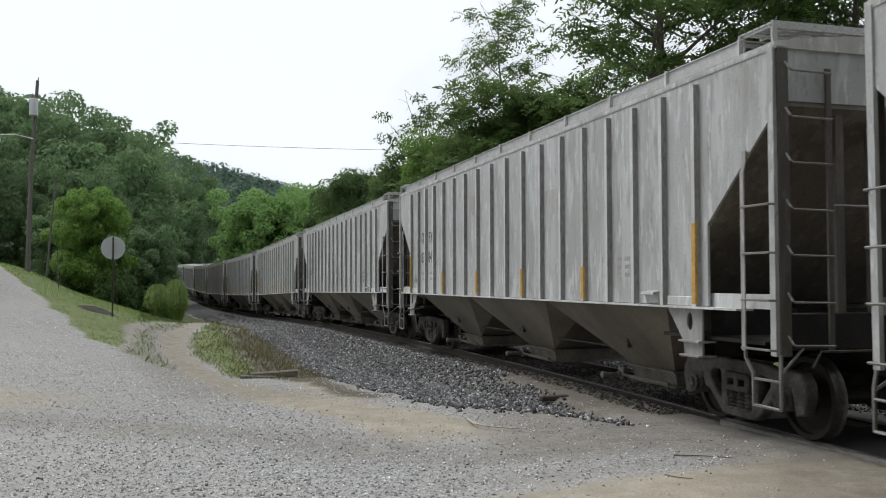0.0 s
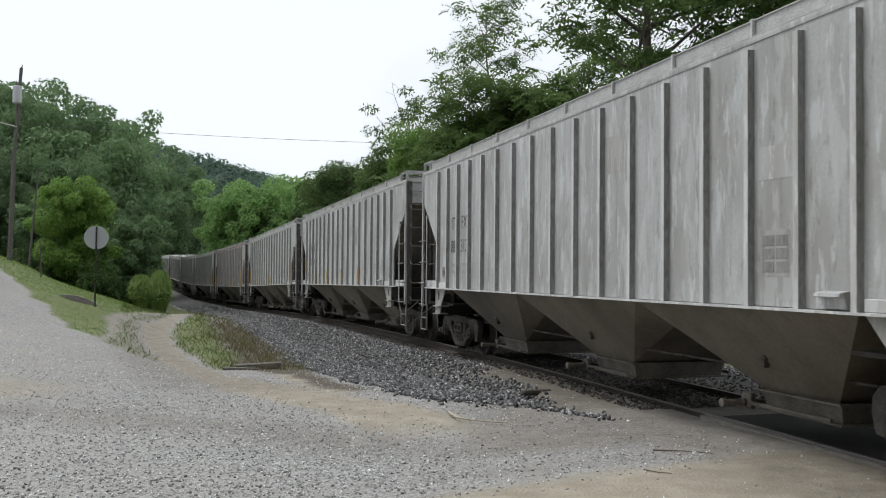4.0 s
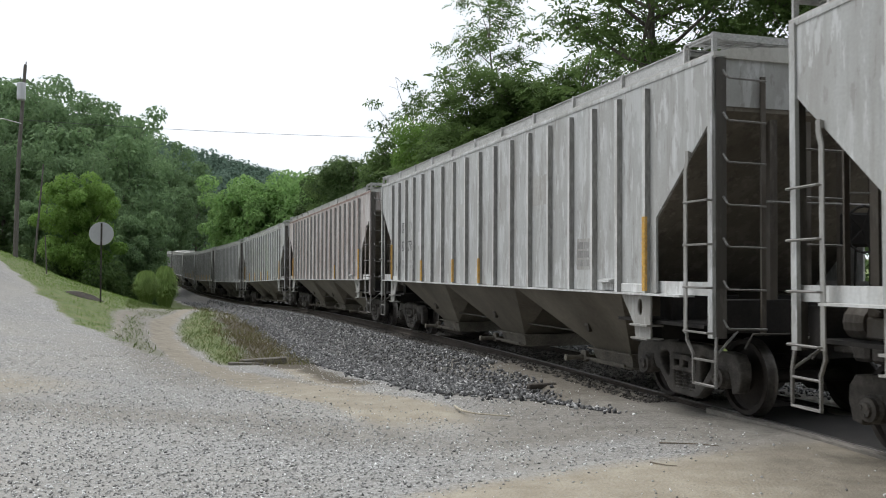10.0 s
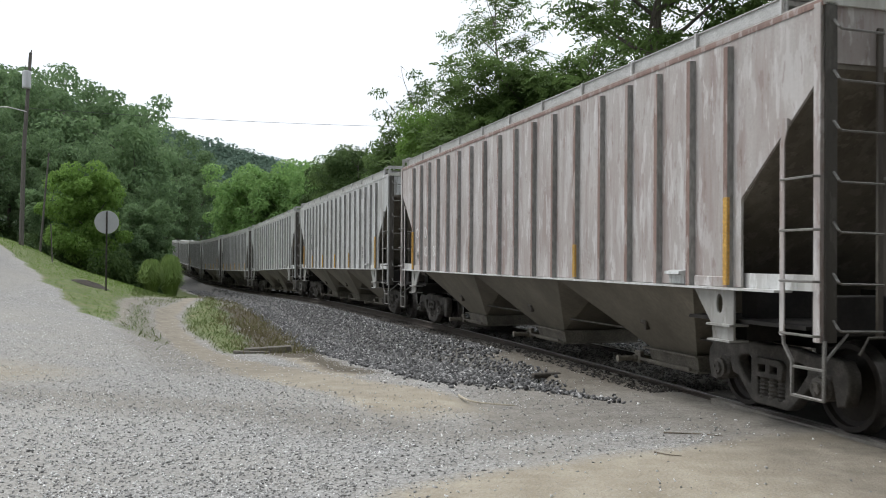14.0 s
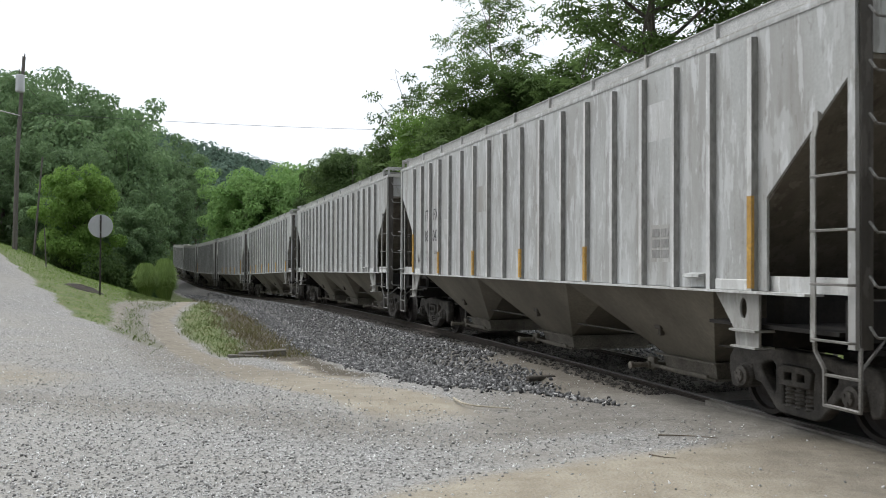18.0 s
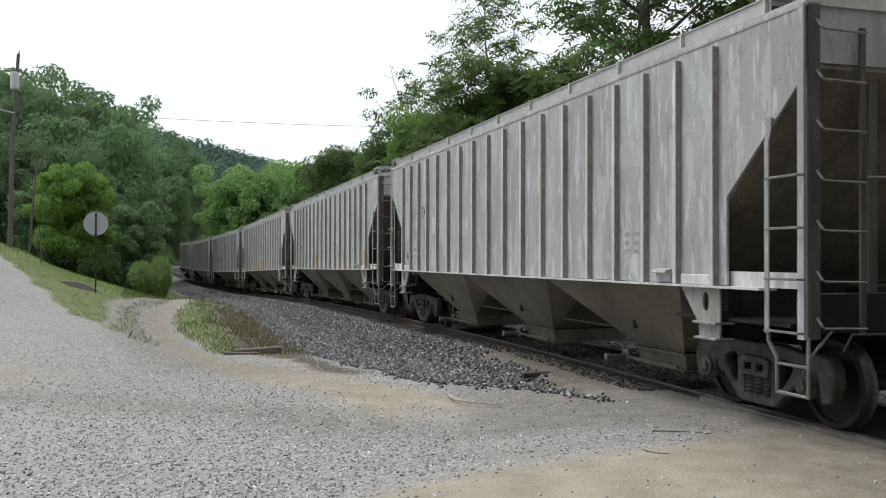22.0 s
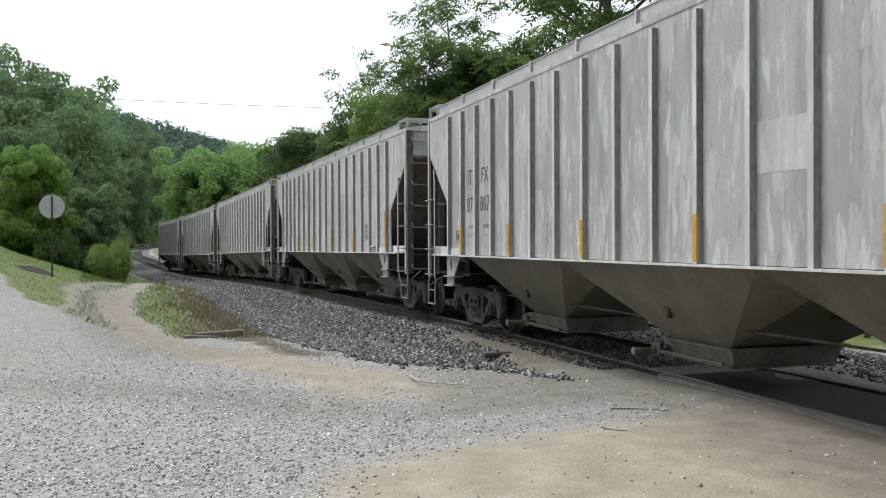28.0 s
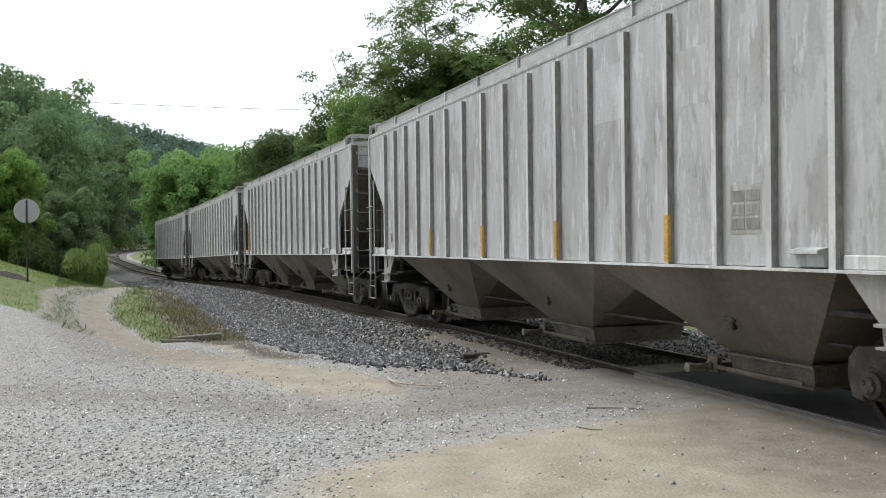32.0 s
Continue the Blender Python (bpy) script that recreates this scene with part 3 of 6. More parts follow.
    col = mix_(edge_(at.outputs["Alpha"], patchy, 0.2), col, brown)
    col = mix_(edge_(sep.outputs[2], fine, 0.08), col, bal)
    wear = n.new("ShaderNodeAttribute")
    wear.attribute_name = "wear"
    grime = ramp_(noise_(3.0, 8, 0.7), (0.3, (0.50, 0.478, 0.448)), (0.7, (0.86, 0.84, 0.81)))
    packed = mix_(0.45, col, ramp_(fine, (0.3, (0.25, 0.235, 0.21)), (0.7, (0.36, 0.34, 0.305))))
    packed = mix_(1.0, packed, grime, "MULTIPLY")
    col = mix_(edge_(wear.outputs["Fac"], patchy, 0.35), col, packed)
    l.new(col, b.inputs["Base Color"])
    h = n.new("ShaderNodeMath")
    h.operation = "ADD"
    l.new(vor.outputs["Distance"], h.inputs[0])
    l.new(fine, h.inputs[1])
    bp = n.new("ShaderNodeBump")
    bp.inputs["Strength"].default_value, bp.inputs["Distance"].default_value = 0.55, 0.018
    l.new(h.outputs[0], bp.inputs["Height"])
    l.new(bp.outputs[0], b.inputs["Normal"])
    return m


def build_ground():
    ang = np.concatenate([np.arange(-46, 46, 0.35), np.arange(46, 314, 4.0)])
    rad = np.concatenate([[0.0], np.geomspace(1.2, 10, 60)[:-1], np.geomspace(10, 60, 150)[:-1], np.geomspace(60, 3000, 90)])
    na, nr = len(ang), len(rad)
    a, r = np.meshgrid(np.radians(ang), rad, indexing="ij")
    x, y = (np.sin(a) * r).ravel(), (np.cos(a) * r).ravel()
    z = bed(x, y)
    far = smooth(220, 320, np.hypot(x, y))
    z = z * (1 - far)
    me = bpy.data.meshes.new("ground")
    faces = []
    for i in range(na):
        j = (i + 1) % na
        for k in range(nr - 1):
            if k == 0:
                faces.append((i * nr, i * nr + 1, j * nr + 1))
            else:
                faces.append((i * nr + k, i * nr + k + 1, j * nr + k + 1, j * nr + k))
    me.from_pydata(np.column_stack([x, y, z]).tolist(), [], faces)
    g, di, gr, ba, hu = cover(x, y)
    at = me.attributes.new("cover", "FLOAT_COLOR", "POINT")
    at.data.foreach_set("color", np.column_stack([di, gr, ba, hu]).astype(np.float32).ravel())
    wr = me.attributes.new("wear", "FLOAT", "POINT")
    wr.data.foreach_set("value", worn(x, y).astype(np.float32))
    me.shade_smooth()
    me.materials.append(ground_material())
    tagged(new("ground", me), "gravel lane, tan dirt, mown grass and ballast beside the railway", "ground", kind="structure")


build_ground()

# ---- rails, ties and the road crossing ----
TRACK = thing("railway_track", "single railway track of rusty rails on dark timber ties", "railway track")


def sweep(name, s0, s1, profile, mat, parent, step=1.0, label=""):
    """A closed profile of (beside, above) carried along the track."""
    ss = np.arange(s0, s1 + 0.01, step)
    verts, faces, m = [], [], len(profile)
    for s in ss:
        verts += [beside(s, d, z) for d, z in profile]
    for i in range(len(ss) - 1):
        for k in range(m):
            faces.append((i * m + k, i * m + (k + 1) % m, (i + 1) * m + (k + 1) % m, (i + 1) * m + k))
    faces += [tuple(range(m))[::-1], tuple(range((len(ss) - 1) * m, len(ss) * m))]
    return raw(name, verts, faces, mat, parent, label)


for side in (1, -1):
    c = side * 0.7525
    r = sweep("rail", -16, 300, [(c + a, b) for a, b in ((-0.07, -0.17), (0.07, -0.17), (0.07, -0.155), (0.012, -0.13), (0.012, -0.05), (0.037, -0.035), (0.037, -0.006), (-0.037, -0.006), (-0.037, -0.035), (-0.012, -0.05), (-0.012, -0.13), (-0.07, -0.155))], RUST_RAIL, TRACK)
    sweep("rail_head", -16, 300, [(c - 0.034, -0.006), (c + 0.034, -0.006), (c + 0.030, 0.0), (c - 0.030, 0.0)], RAIL_TOP, r)
bm = bmesh.new()
box(bm, -1.3, 1.3, -0.115, 0.115, -0.345, -0.172, 0.012)
first_tie = part("tie", bm, TIE, TRACK)
rng = random.Random(8)
for k in range(280):
    s = 4.6 + 0.53 * k
    o = first_tie if k == 0 else new("tie", first_tie.data)
    o.parent = TRACK
    x, y, z, h = line_at(s)
    o.matrix_world = Matrix.Translation((x, y, z + rng.uniform(-0.012, 0.004))) @ Matrix.Rotation(h - math.pi / 2 + rng.uniform(-0.02, 0.02), 4, "Z")
PLANK = material("grey_weathered_plank", [(0.12, 0.11, 0.095), (0.22, 0.205, 0.185)], 3, 0.9, 0, 0.5, 25, (6, 1, 6), 0.1)
ASPHALT = material("dark_worn_asphalt", [(0.014, 0.013, 0.012), (0.026, 0.024, 0.022), (0.045, 0.041, 0.037)], 1.6, 0.9, 0, 0.6, 60)
cross = thing("road_crossing", "dark asphalt road crossing with grey timber edge planks", "road crossing", m=pose(*beside(-3, 0)))
cross.matrix_world = Matrix.Identity(4)
for a, b in ((0.815, 0.915), (-0.915, -0.815)):
    sweep("edge_plank", -14, 3.9, [(a, -0.15), (b, -0.15), (b, -0.006), (a, -0.002)], PLANK, cross, 0.5)
sweep("asphalt_panel", -14, 3.6, [(-0.66, -0.12), (0.66, -0.12), (0.66, -0.03), (-0.66, -0.03)], ASPHALT, cross, 0.5)

# ---- covered hopper wagons ----
CAR_L, TRUCK_C, HALF = 18.24, 13.94, 8.37
SILL, EAVE, SIDE = 1.43, 4.16, 1.60
POST_OUT = 0.072
POST_Y = [v * k for v in (0.43, 1.29, 2.15, 3.00, 3.84, 4.65, 5.42, 6.17, 6.92) for k in (1, -1)]


def curve_mesh(data):
    """Turns a curve or text block into a plain mesh."""
    ob = new("shape", data)
    deps = bpy.context.evaluated_depsgraph_get()
    me = bpy.data.meshes.new_from_object(ob.evaluated_get(deps))
    bpy.data.objects.remove(ob)
    return me


def cut_plate(name, outlines, thick, mat, parent, frame_, bevel=0.008, label=""):
    """A flat plate with holes: the first outline is the edge, the rest are openings."""
    cu = bpy.data.curves.new(name, "CURVE")
    cu.dimensions, cu.fill_mode, cu.extrude, cu.bevel_depth = "2D", "BOTH", thick / 2 - bevel, bevel
    cu.bevel_resolution = 1
    for pts in outlines:
        sp = cu.splines.new("POLY")
        sp.points.add(len(pts) - 1)
        for p, (a, b) in zip(sp.points, pts):
            p.co = (a, b, 0, 1)
        sp.use_cyclic_u = True
    me = curve_mesh(cu)
    me.transform(frame_)
    me.name = name
    me.materials.clear()
    me.materials.append(mat)
    ob = new(name, me)
    ob.parent = parent
    if label:
        tagged(ob, label)
    return ob


def oval(cx, cy, rx, ry, n=14):
    return [(cx + rx * math.cos(6.2832 * k / n), cy + ry * math.sin(6.2832 * k / n)) for k in range(n)]


def side_frame_axes(x, y, z):
    """Drawing plane of a plate that faces the wagon's side: first axis along the wagon, second up."""
    return Matrix(((0, 0, 1, x), (1, 0, 0, y), (0, 1, 0, z), (0, 0, 0, 1)))


def lettering(text, size, y, z, mat, parent, name="lettering", x=-SIDE - 0.004, squeeze=0.80):
    cu = bpy.data.curves.new(name, "FONT")
    cu.body, cu.size, cu.align_x, cu.align_y = text, size * 1.38, "CENTER", "CENTER"
    cu.resolution_u = 2
    cu.extrude = 0.0015
    me = curve_mesh(cu)
    me.transform(Matrix(((0, 0, -1, x), (-1, 0, 0, y), (0, 1, 0, z), (0, 0, 0, 1))) @ Matrix.Diagonal((squeeze, 1, 1, 1)))
    me.name = name
    me.materials.clear()
    me.materials.append(mat)
    ob = new(name, me)
    ob.parent = parent
    return ob


def build_truck(w, yc):
    """Three-piece truck: bolster with springs, two side frames, two wheelsets."""
    bm = bmesh.new()
    box(bm, -1.02, 1.02, -0.20, 0.20, 0.46, 0.66, 0.03)
    box(bm, -0.32, 0.32, -0.30, 0.30, 0.66, 0.80, 0.03)
    truck = part("truck", bm, CAST, w, "dusty cast-steel truck bolster")
    truck.location = (0, yc, 0)
    outer = [(-1.18, 0.33), (-1.08, 0.31), (-1.04, 0.46), (-1.0, 0.585), (-0.78, 0.585), (-0.72, 0.44), (-0.62, 0.42), (-0.36, 0.185), (-0.28, 0.15), (0.28, 0.15), (0.36, 0.185), (0.62, 0.42), (0.72, 0.44), (0.78, 0.585), (1.0, 0.585), (1.04, 0.46), (1.08, 0.31), (1.18, 0.33), (1.23, 0.50), (1.22, 0.64), (1.14, 0.735), (0.95, 0.755), (0.72, 0.735), (0.40, 0.79), (-0.40, 0.79), (-0.72, 0.735), (-0.95, 0.755), (-1.14, 0.735), (-1.22, 0.64), (-1.23, 0.50)]
    window = [(-0.27, 0.215), (-0.27, 0.62), (-0.23, 0.67), (0.23, 0.67), (0.27, 0.62), (0.27, 0.215)]
    for sx in (-1, 1):
        fr = cut_plate("side_frame", [outer, window] + [[(a * p, q) for p, q in ((0.35, 0.34), (0.40, 0.31), (0.46, 0.34), (0.63, 0.54), (0.64, 0.62), (0.56, 0.67), (0.42, 0.69), (0.35, 0.64))] for a in (-1, 1)], 0.15, CAST, truck, side_frame_axes(sx * 1.03, 0, 0), 0.022)
        for dy in (-0.16, 0.0, 0.16):
            bm = bmesh.new()
            prof, z = [(0.0, 0.20)], 0.20
            for k in range(6):
                prof += [(0.055, z + 0.005), (0.074, z + 0.022), (0.055, z + 0.039)]
                z += 0.043
            prof.append((0.0, z))
            lathe(bm, prof, "z", 10, sx * 1.05, dy, 0)
            part("spring", bm, CAST, truck)
        bolster_end = [(-0.24, 0.455), (0.24, 0.455), (0.27, 0.60), (0.20, 0.645), (-0.20, 0.645), (-0.27, 0.60)]
        hole = [[(-0.18, 0.49), (-0.19, 0.59), (-0.03, 0.60), (-0.03, 0.49)], [(0.03, 0.49), (0.03, 0.60), (0.19, 0.59), (0.18, 0.49)]]
        cut_plate("bolster_end", [bolster_end] + hole, 0.10, CAST, truck, side_frame_axes(sx * 1.10, 0, 0), 0.012)
        for dy in (-0.89, 0.89):
            bm = bmesh.new()
            prof = [(0.0, 0.99), (0.135, 0.99), (0.135, 1.12), (0.115, 1.15), (0.115, 1.19), (0.075, 1.20), (0.07, 1.225), (0.0, 1.225)]
            lathe(bm, [(r, sx * a) for r, a in prof], "x", 14, 0, dy, 0.457)
            for k in range(3):
                a = 2.094 * k + 0.5
                lathe(bm, [(0.0, sx * 1.20), (0.022, sx * 1.20), (0.022, sx * 1.235), (0.0, sx * 1.235)], "x", 6, 0, dy + 0.05 * math.cos(a), 0.457 + 0.05 * math.sin(a))
            box(bm, sx * 0.96, sx * 1.12, dy - 0.12, dy + 0.12, 0.53, 0.60, 0.015)
            part("bearing", bm, CAST, truck, "round roller bearing cap")
    bm = bmesh.new()
    tube(bm, [(-0.95, -0.42, 0.36), (0.95, -0.42, 0.36)], 0.04, 6)
    tube(bm, [(-0.95, 0.42, 0.36), (0.95, 0.42, 0.36)], 0.04, 6)
    part("brake_beam", bm, CAST, truck)
    sets = []
    for dy in (-0.89, 0.89):
        bm = bmesh.new()
        tube(bm, [(-1.0, 0, 0), (1.0, 0, 0)], 0.085, 10)
        for sx in (-1, 1):
            prof = [(0.10, 0.83), (0.155, 0.83), (0.17, 0.79), (0.34, 0.745), (0.385, 0.775), (0.395, 0.827), (0.448, 0.827), (0.457, 0.815), (0.4585, 0.735), (0.470, 0.715), (0.484, 0.700), (0.480, 0.690), (0.40, 0.688), (0.385, 0.70), (0.17, 0.70), (0.10, 0.68)]
            lathe(bm, [(r, sx * a) for r, a in prof], "x", 28)
        ws = part("wheelset", bm, WHEEL, truck, "brown steel wheelset with bright treads", 35)
        ws.data.materials.append(TREAD)
        for p in ws.data.polygons:
            rs = [math.hypot(ws.data.vertices[i].co.y, ws.data.vertices[i].co.z) for i in p.vertices]
            if min(rs) > 0.452:
                p.material_index = 1
        ws.location = (0, dy, 0.457)
        sets.append(ws)
    return truck


def build_wagon():
    w = thing("hopper_wagon", "weathered light grey covered hopper wagon with outside posts on the rails", "railway wagon", "wagons of the train")
    # sides
    for sx in (-1, 1):
        bm = bmesh.new()
        prism(bm, [(-HALF, EAVE), (HALF, EAVE), (HALF, 3.50), (HALF - 1.26, 2.40), (HALF - 1.26, SILL + 0.02), (-HALF + 1.26, SILL + 0.02), (-HALF + 1.26, 2.40), (-HALF, 3.50)], "x", sx * SIDE, sx * (SIDE - 0.03))
        part("side_sheet", bm, PAINT, w)
        bm = bmesh.new()
        prism(bm, [(sx * (SIDE - 0.05), EAVE - 0.03), (sx * (SIDE + 0.010), EAVE - 0.03), (sx * (SIDE + 0.012), EAVE), (sx * (SIDE + 0.006), EAVE + 0.05), (sx * (SIDE - 0.05), EAVE + 0.06)], "y", -HALF - 0.01, HALF + 0.01)
        part("eave_rail", bm, PAINT, w)
        bm = bmesh.new()
        box(bm, sx * (SIDE - 0.10), sx * (SIDE + 0.115), -HALF + 0.55, HALF - 0.55, SILL - 0.012, SILL + 0.012)
        box(bm, sx * (SIDE - 0.10), sx * (SIDE - 0.06), -HALF, HALF, SILL + 0.012, SILL + 0.17)
        part("side_sill", bm, PAINT_POST, w, "pale grey side sill flange")
        bm = bmesh.new()
        prism(bm, [(sx * SIDE, -0.046), (sx * (SIDE + POST_OUT), -0.037), (sx * (SIDE + POST_OUT), 0.037), (sx * SIDE, 0.046)], "z", SILL + 0.012, EAVE - 0.10)
        post = part("post", bm, PAINT_POST, w)
        # Faces turned along the wagon take the darker grey that stands for shade.
        post.data.materials.append(WEB_GREY)
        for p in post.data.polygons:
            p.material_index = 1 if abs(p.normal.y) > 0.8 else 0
        post.location = (0, POST_Y[0], 0)
        for y in POST_Y[1:]:
            o = new("post", post.data)
            o.parent, o.location = w, (0, y, 0)
        for sy in (-1, 1):
            # corner post with ladder, stirrup and bolster bracket
            bm = bmesh.new()
            box(bm, sx * (SIDE - 0.02), sx * (SIDE + 0.025), sy * (HALF - 0.09), sy * HALF, 0.97, EAVE)
            part("corner_post", bm, PAINT, w)
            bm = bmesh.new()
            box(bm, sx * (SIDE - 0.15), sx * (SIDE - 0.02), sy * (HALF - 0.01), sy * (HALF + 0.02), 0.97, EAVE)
            part("end_flange", bm, GAP_DARK, w, "inner flange of the corner post, darkened for shade between wagons")
            bm = bmesh.new()
            yl = sy * (HALF - 0.52)
            prism(bm, [(yl + 0.033 + dy * sy, z) for dy, z in ((0.04, 3.14), (0.04, 3.02), (0.0, 2.90), (0.0, 1.00))] + [(yl - 0.033 + dy * sy, z) for dy, z in ((0.0, 1.00), (0.0, 2.90), (0.04, 3.02), (0.04, 3.14))], "x", sx * (SIDE + 0.035), sx * (SIDE + 0.05))
            box(bm, sx * (SIDE - 0.005), sx * (SIDE + 0.04), yl + sy * 0.04 - 0.025, yl + sy * 0.04 + 0.025, 3.06, 3.13)
            ladder = part("side_ladder", bm, PAINT_DUSTY, w, "pale flat-bar ladder rail")
            for z in (2.53, 2.03, 1.54, 1.03):
                bm = bmesh.new()
                tube(bm, [(sx * (SIDE + 0.02), yl, z), (sx * (SIDE + 0.085), yl + sy * 0.02, z), (sx * (SIDE + 0.085), sy * (HALF - 0.02), z), (sx * (SIDE + 0.02), sy * HALF, z)], 0.014, 5)
                part("rung", bm, RUNG, ladder)
            bm = bmesh.new()
            ya, yb = sy * (HALF - 0.42), sy * (HALF + 0.03)
            tube(bm, [(sx * (SIDE + 0.03), yl, 1.06), (sx * (SIDE + 0.02), yl - sy * 0.0, 0.92), (sx * SIDE, ya, 0.76), (sx * SIDE, ya, 0.43), (sx * SIDE, yb, 0.43), (sx * SIDE, yb, 0.80), (sx * (SIDE - 0.02), sy * (HALF + 0.01), 0.99)], 0.022, 5)
            tube(bm, [(sx * SIDE, ya, 0.71), (sx * SIDE, yb, 0.71)], 0.016, 5)
            tube(bm, [(sx * SIDE, yb, 0.78), (sx * (SIDE - 0.35), yb - sy * 0.1, 1.04)], 0.016, 5)
            part("stirrup_step", bm, RUNG, w)
            yk = HALF - 1.33
            cut_plate("bolster_bracket", [[(sy * yk, SILL - 0.012), (sy * (yk - 0.76), SILL - 0.012), (sy * (yk - 0.40), 1.02), (sy * (yk - 0.38), 0.87), (sy * (yk), 0.87)], oval(sy * (yk - 0.26), 1.26, 0.065, 0.115)], 0.03, PAINT_DUSTY, w, side_frame_axes(sx * (SIDE + 0.03), 0, 0), 0.004)
            bm = bmesh.new()
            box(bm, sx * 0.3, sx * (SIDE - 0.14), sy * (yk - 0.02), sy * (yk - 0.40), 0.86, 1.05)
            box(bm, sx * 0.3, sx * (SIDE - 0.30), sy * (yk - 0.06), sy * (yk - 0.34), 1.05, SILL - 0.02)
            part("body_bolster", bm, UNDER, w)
            for z0, z1, yw in ((1.02, 1.045, 0.43), (0.852, 0.872, 0.41)):
                bm = bmesh.new()
                box(bm, sx * (SIDE - 0.14), sx * (SIDE + 0.10), sy * (yk + 0.01), sy * (yk - yw), z0, z1)
                part("bracket_flange", bm, PAINT_DUSTY, w)
            # end ladder
            bm = bmesh.new()
            xe = sx * (SIDE - 0.62)
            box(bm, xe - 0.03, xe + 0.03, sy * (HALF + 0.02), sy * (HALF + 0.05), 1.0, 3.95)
            elad = part("end_ladder", bm, SHADE_BROWN, w)
            for z in (3.90, 3.42, 2.95, 2.47, 2.0, 1.52, 1.08):
                bm = bmesh.new()
                tube(bm, [(sx * (SIDE - 0.10), sy * (HALF + 0.03), z + 0.10), (sx * (SIDE - 0.11), sy * (HALF + 0.09), z + 0.02), (sx * (SIDE - 0.14), sy * (HALF + 0.09), z), (xe, sy * (HALF + 0.09), z - 0.01), (xe, sy * (HALF + 0.03), z - 0.01)], 0.013, 5)
                part("rung", bm, RUNG, elad)
    # roof
    bm = bmesh.new()
    prof = [(-SIDE - 0.01, EAVE + 0.045)] + [(-SIDE + 2 * SIDE * k / 10, EAVE + 0.05 + 0.13 * math.sin(math.pi * k / 10) ** 0.8) for k in range(1, 10)] + [(SIDE + 0.01, EAVE + 0.045)]
    prism(bm, prof + [(SIDE, EAVE - 0.02), (-SIDE, EAVE - 0.02)], "y", -HALF - 0.02, HALF + 0.02)
    part("roof", bm, ROOF, w)
    for sx in (-1, 1):
        bm = bmesh.new()
        box(bm, sx * 1.06, sx * 1.555, -HALF + 0.55, HALF - 0.55, EAVE + 0.185, EAVE + 0.205)
        box(bm, sx * 1.555, sx * 1.572, -HALF + 0.55, HALF - 0.55, EAVE + 0.062, EAVE + 0.205)
        box(bm, sx * 1.545, sx * 1.59, -HALF + 0.55, HALF - 0.55, EAVE + 0.205, EAVE + 0.218)
        rb = part("running_board", bm, GALV, w, "galvanised steel walkway with an edge strip")
        for k in range(11):
            y = (-1 + 2 * k / 10) * (HALF - 0.6)
            bm = bmesh.new()
            box(bm, sx * 1.02, sx * 1.54, y - 0.025, y + 0.025, EAVE + 0.13, EAVE + 0.178)
            box(bm, sx * 1.573, sx * (SIDE + 0.012), y - 0.014, y + 0.014, EAVE + 0.03, EAVE + 0.225)
            part("board_bracket", bm, PAINT_POST, rb)
    for sy in (-1, 1):
        bm = bmesh.new()
        for k in range(5):
            y = sy * (HALF - 0.10 - 0.115 * k)
            box(bm, -SIDE + 0.02, SIDE - 0.02, y - 0.045, y + 0.045, EAVE + 0.255, EAVE + 0.275)
        for k in range(14):
            x = (-1 + 2 * k / 13) * (SIDE - 0.05)
            box(bm, x - 0.012, x + 0.012, sy * (HALF - 0.03), sy * (HALF - 0.62), EAVE + 0.225, EAVE + 0.255)
        box(bm, -SIDE, SIDE, sy * (HALF - 0.045), sy * (HALF - 0.03), EAVE + 0.20, EAVE + 0.28)
        for sx in (-1, 1):
            box(bm, sx * (SIDE - 0.06), sx * SIDE, sy * (HALF - 0.05), sy * (HALF - 0.02), EAVE - 0.02, EAVE + 0.28)
            box(bm, sx * (SIDE - 0.04), sx * SIDE, sy * (HALF - 0.62), sy * (HALF - 0.59), EAVE + 0.04, EAVE + 0.26)
        part("end_platform", bm, GALV, w)
    for k in range(4):
        bm = bmesh.new()
        y = -5.4 + 3.6 * k
        prism(bm, [(-0.42, EAVE + 0.14), (-0.40, EAVE + 0.24), (-0.2, EAVE + 0.28), (0.2, EAVE + 0.28), (0.40, EAVE + 0.24), (0.42, EAVE + 0.14)], "y", y - 1.7, y + 1.7)
        part("hatch_cover", bm, ROOF, w)
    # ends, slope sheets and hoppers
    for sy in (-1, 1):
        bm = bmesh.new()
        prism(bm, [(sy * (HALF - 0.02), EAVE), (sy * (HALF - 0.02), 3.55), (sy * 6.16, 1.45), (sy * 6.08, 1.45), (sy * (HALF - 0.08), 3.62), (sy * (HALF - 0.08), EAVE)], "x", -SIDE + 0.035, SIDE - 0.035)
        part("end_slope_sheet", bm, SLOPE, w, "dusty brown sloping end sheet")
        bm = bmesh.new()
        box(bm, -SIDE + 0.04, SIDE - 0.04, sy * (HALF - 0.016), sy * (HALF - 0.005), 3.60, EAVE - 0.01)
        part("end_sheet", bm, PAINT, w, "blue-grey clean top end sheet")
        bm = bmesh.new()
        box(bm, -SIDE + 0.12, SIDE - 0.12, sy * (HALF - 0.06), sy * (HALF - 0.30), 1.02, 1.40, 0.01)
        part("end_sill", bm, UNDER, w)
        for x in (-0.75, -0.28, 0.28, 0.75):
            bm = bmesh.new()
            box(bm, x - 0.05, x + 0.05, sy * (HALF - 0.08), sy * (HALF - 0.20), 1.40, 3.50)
            part("end_strut", bm, SHADE_BROWN, w)
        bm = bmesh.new()
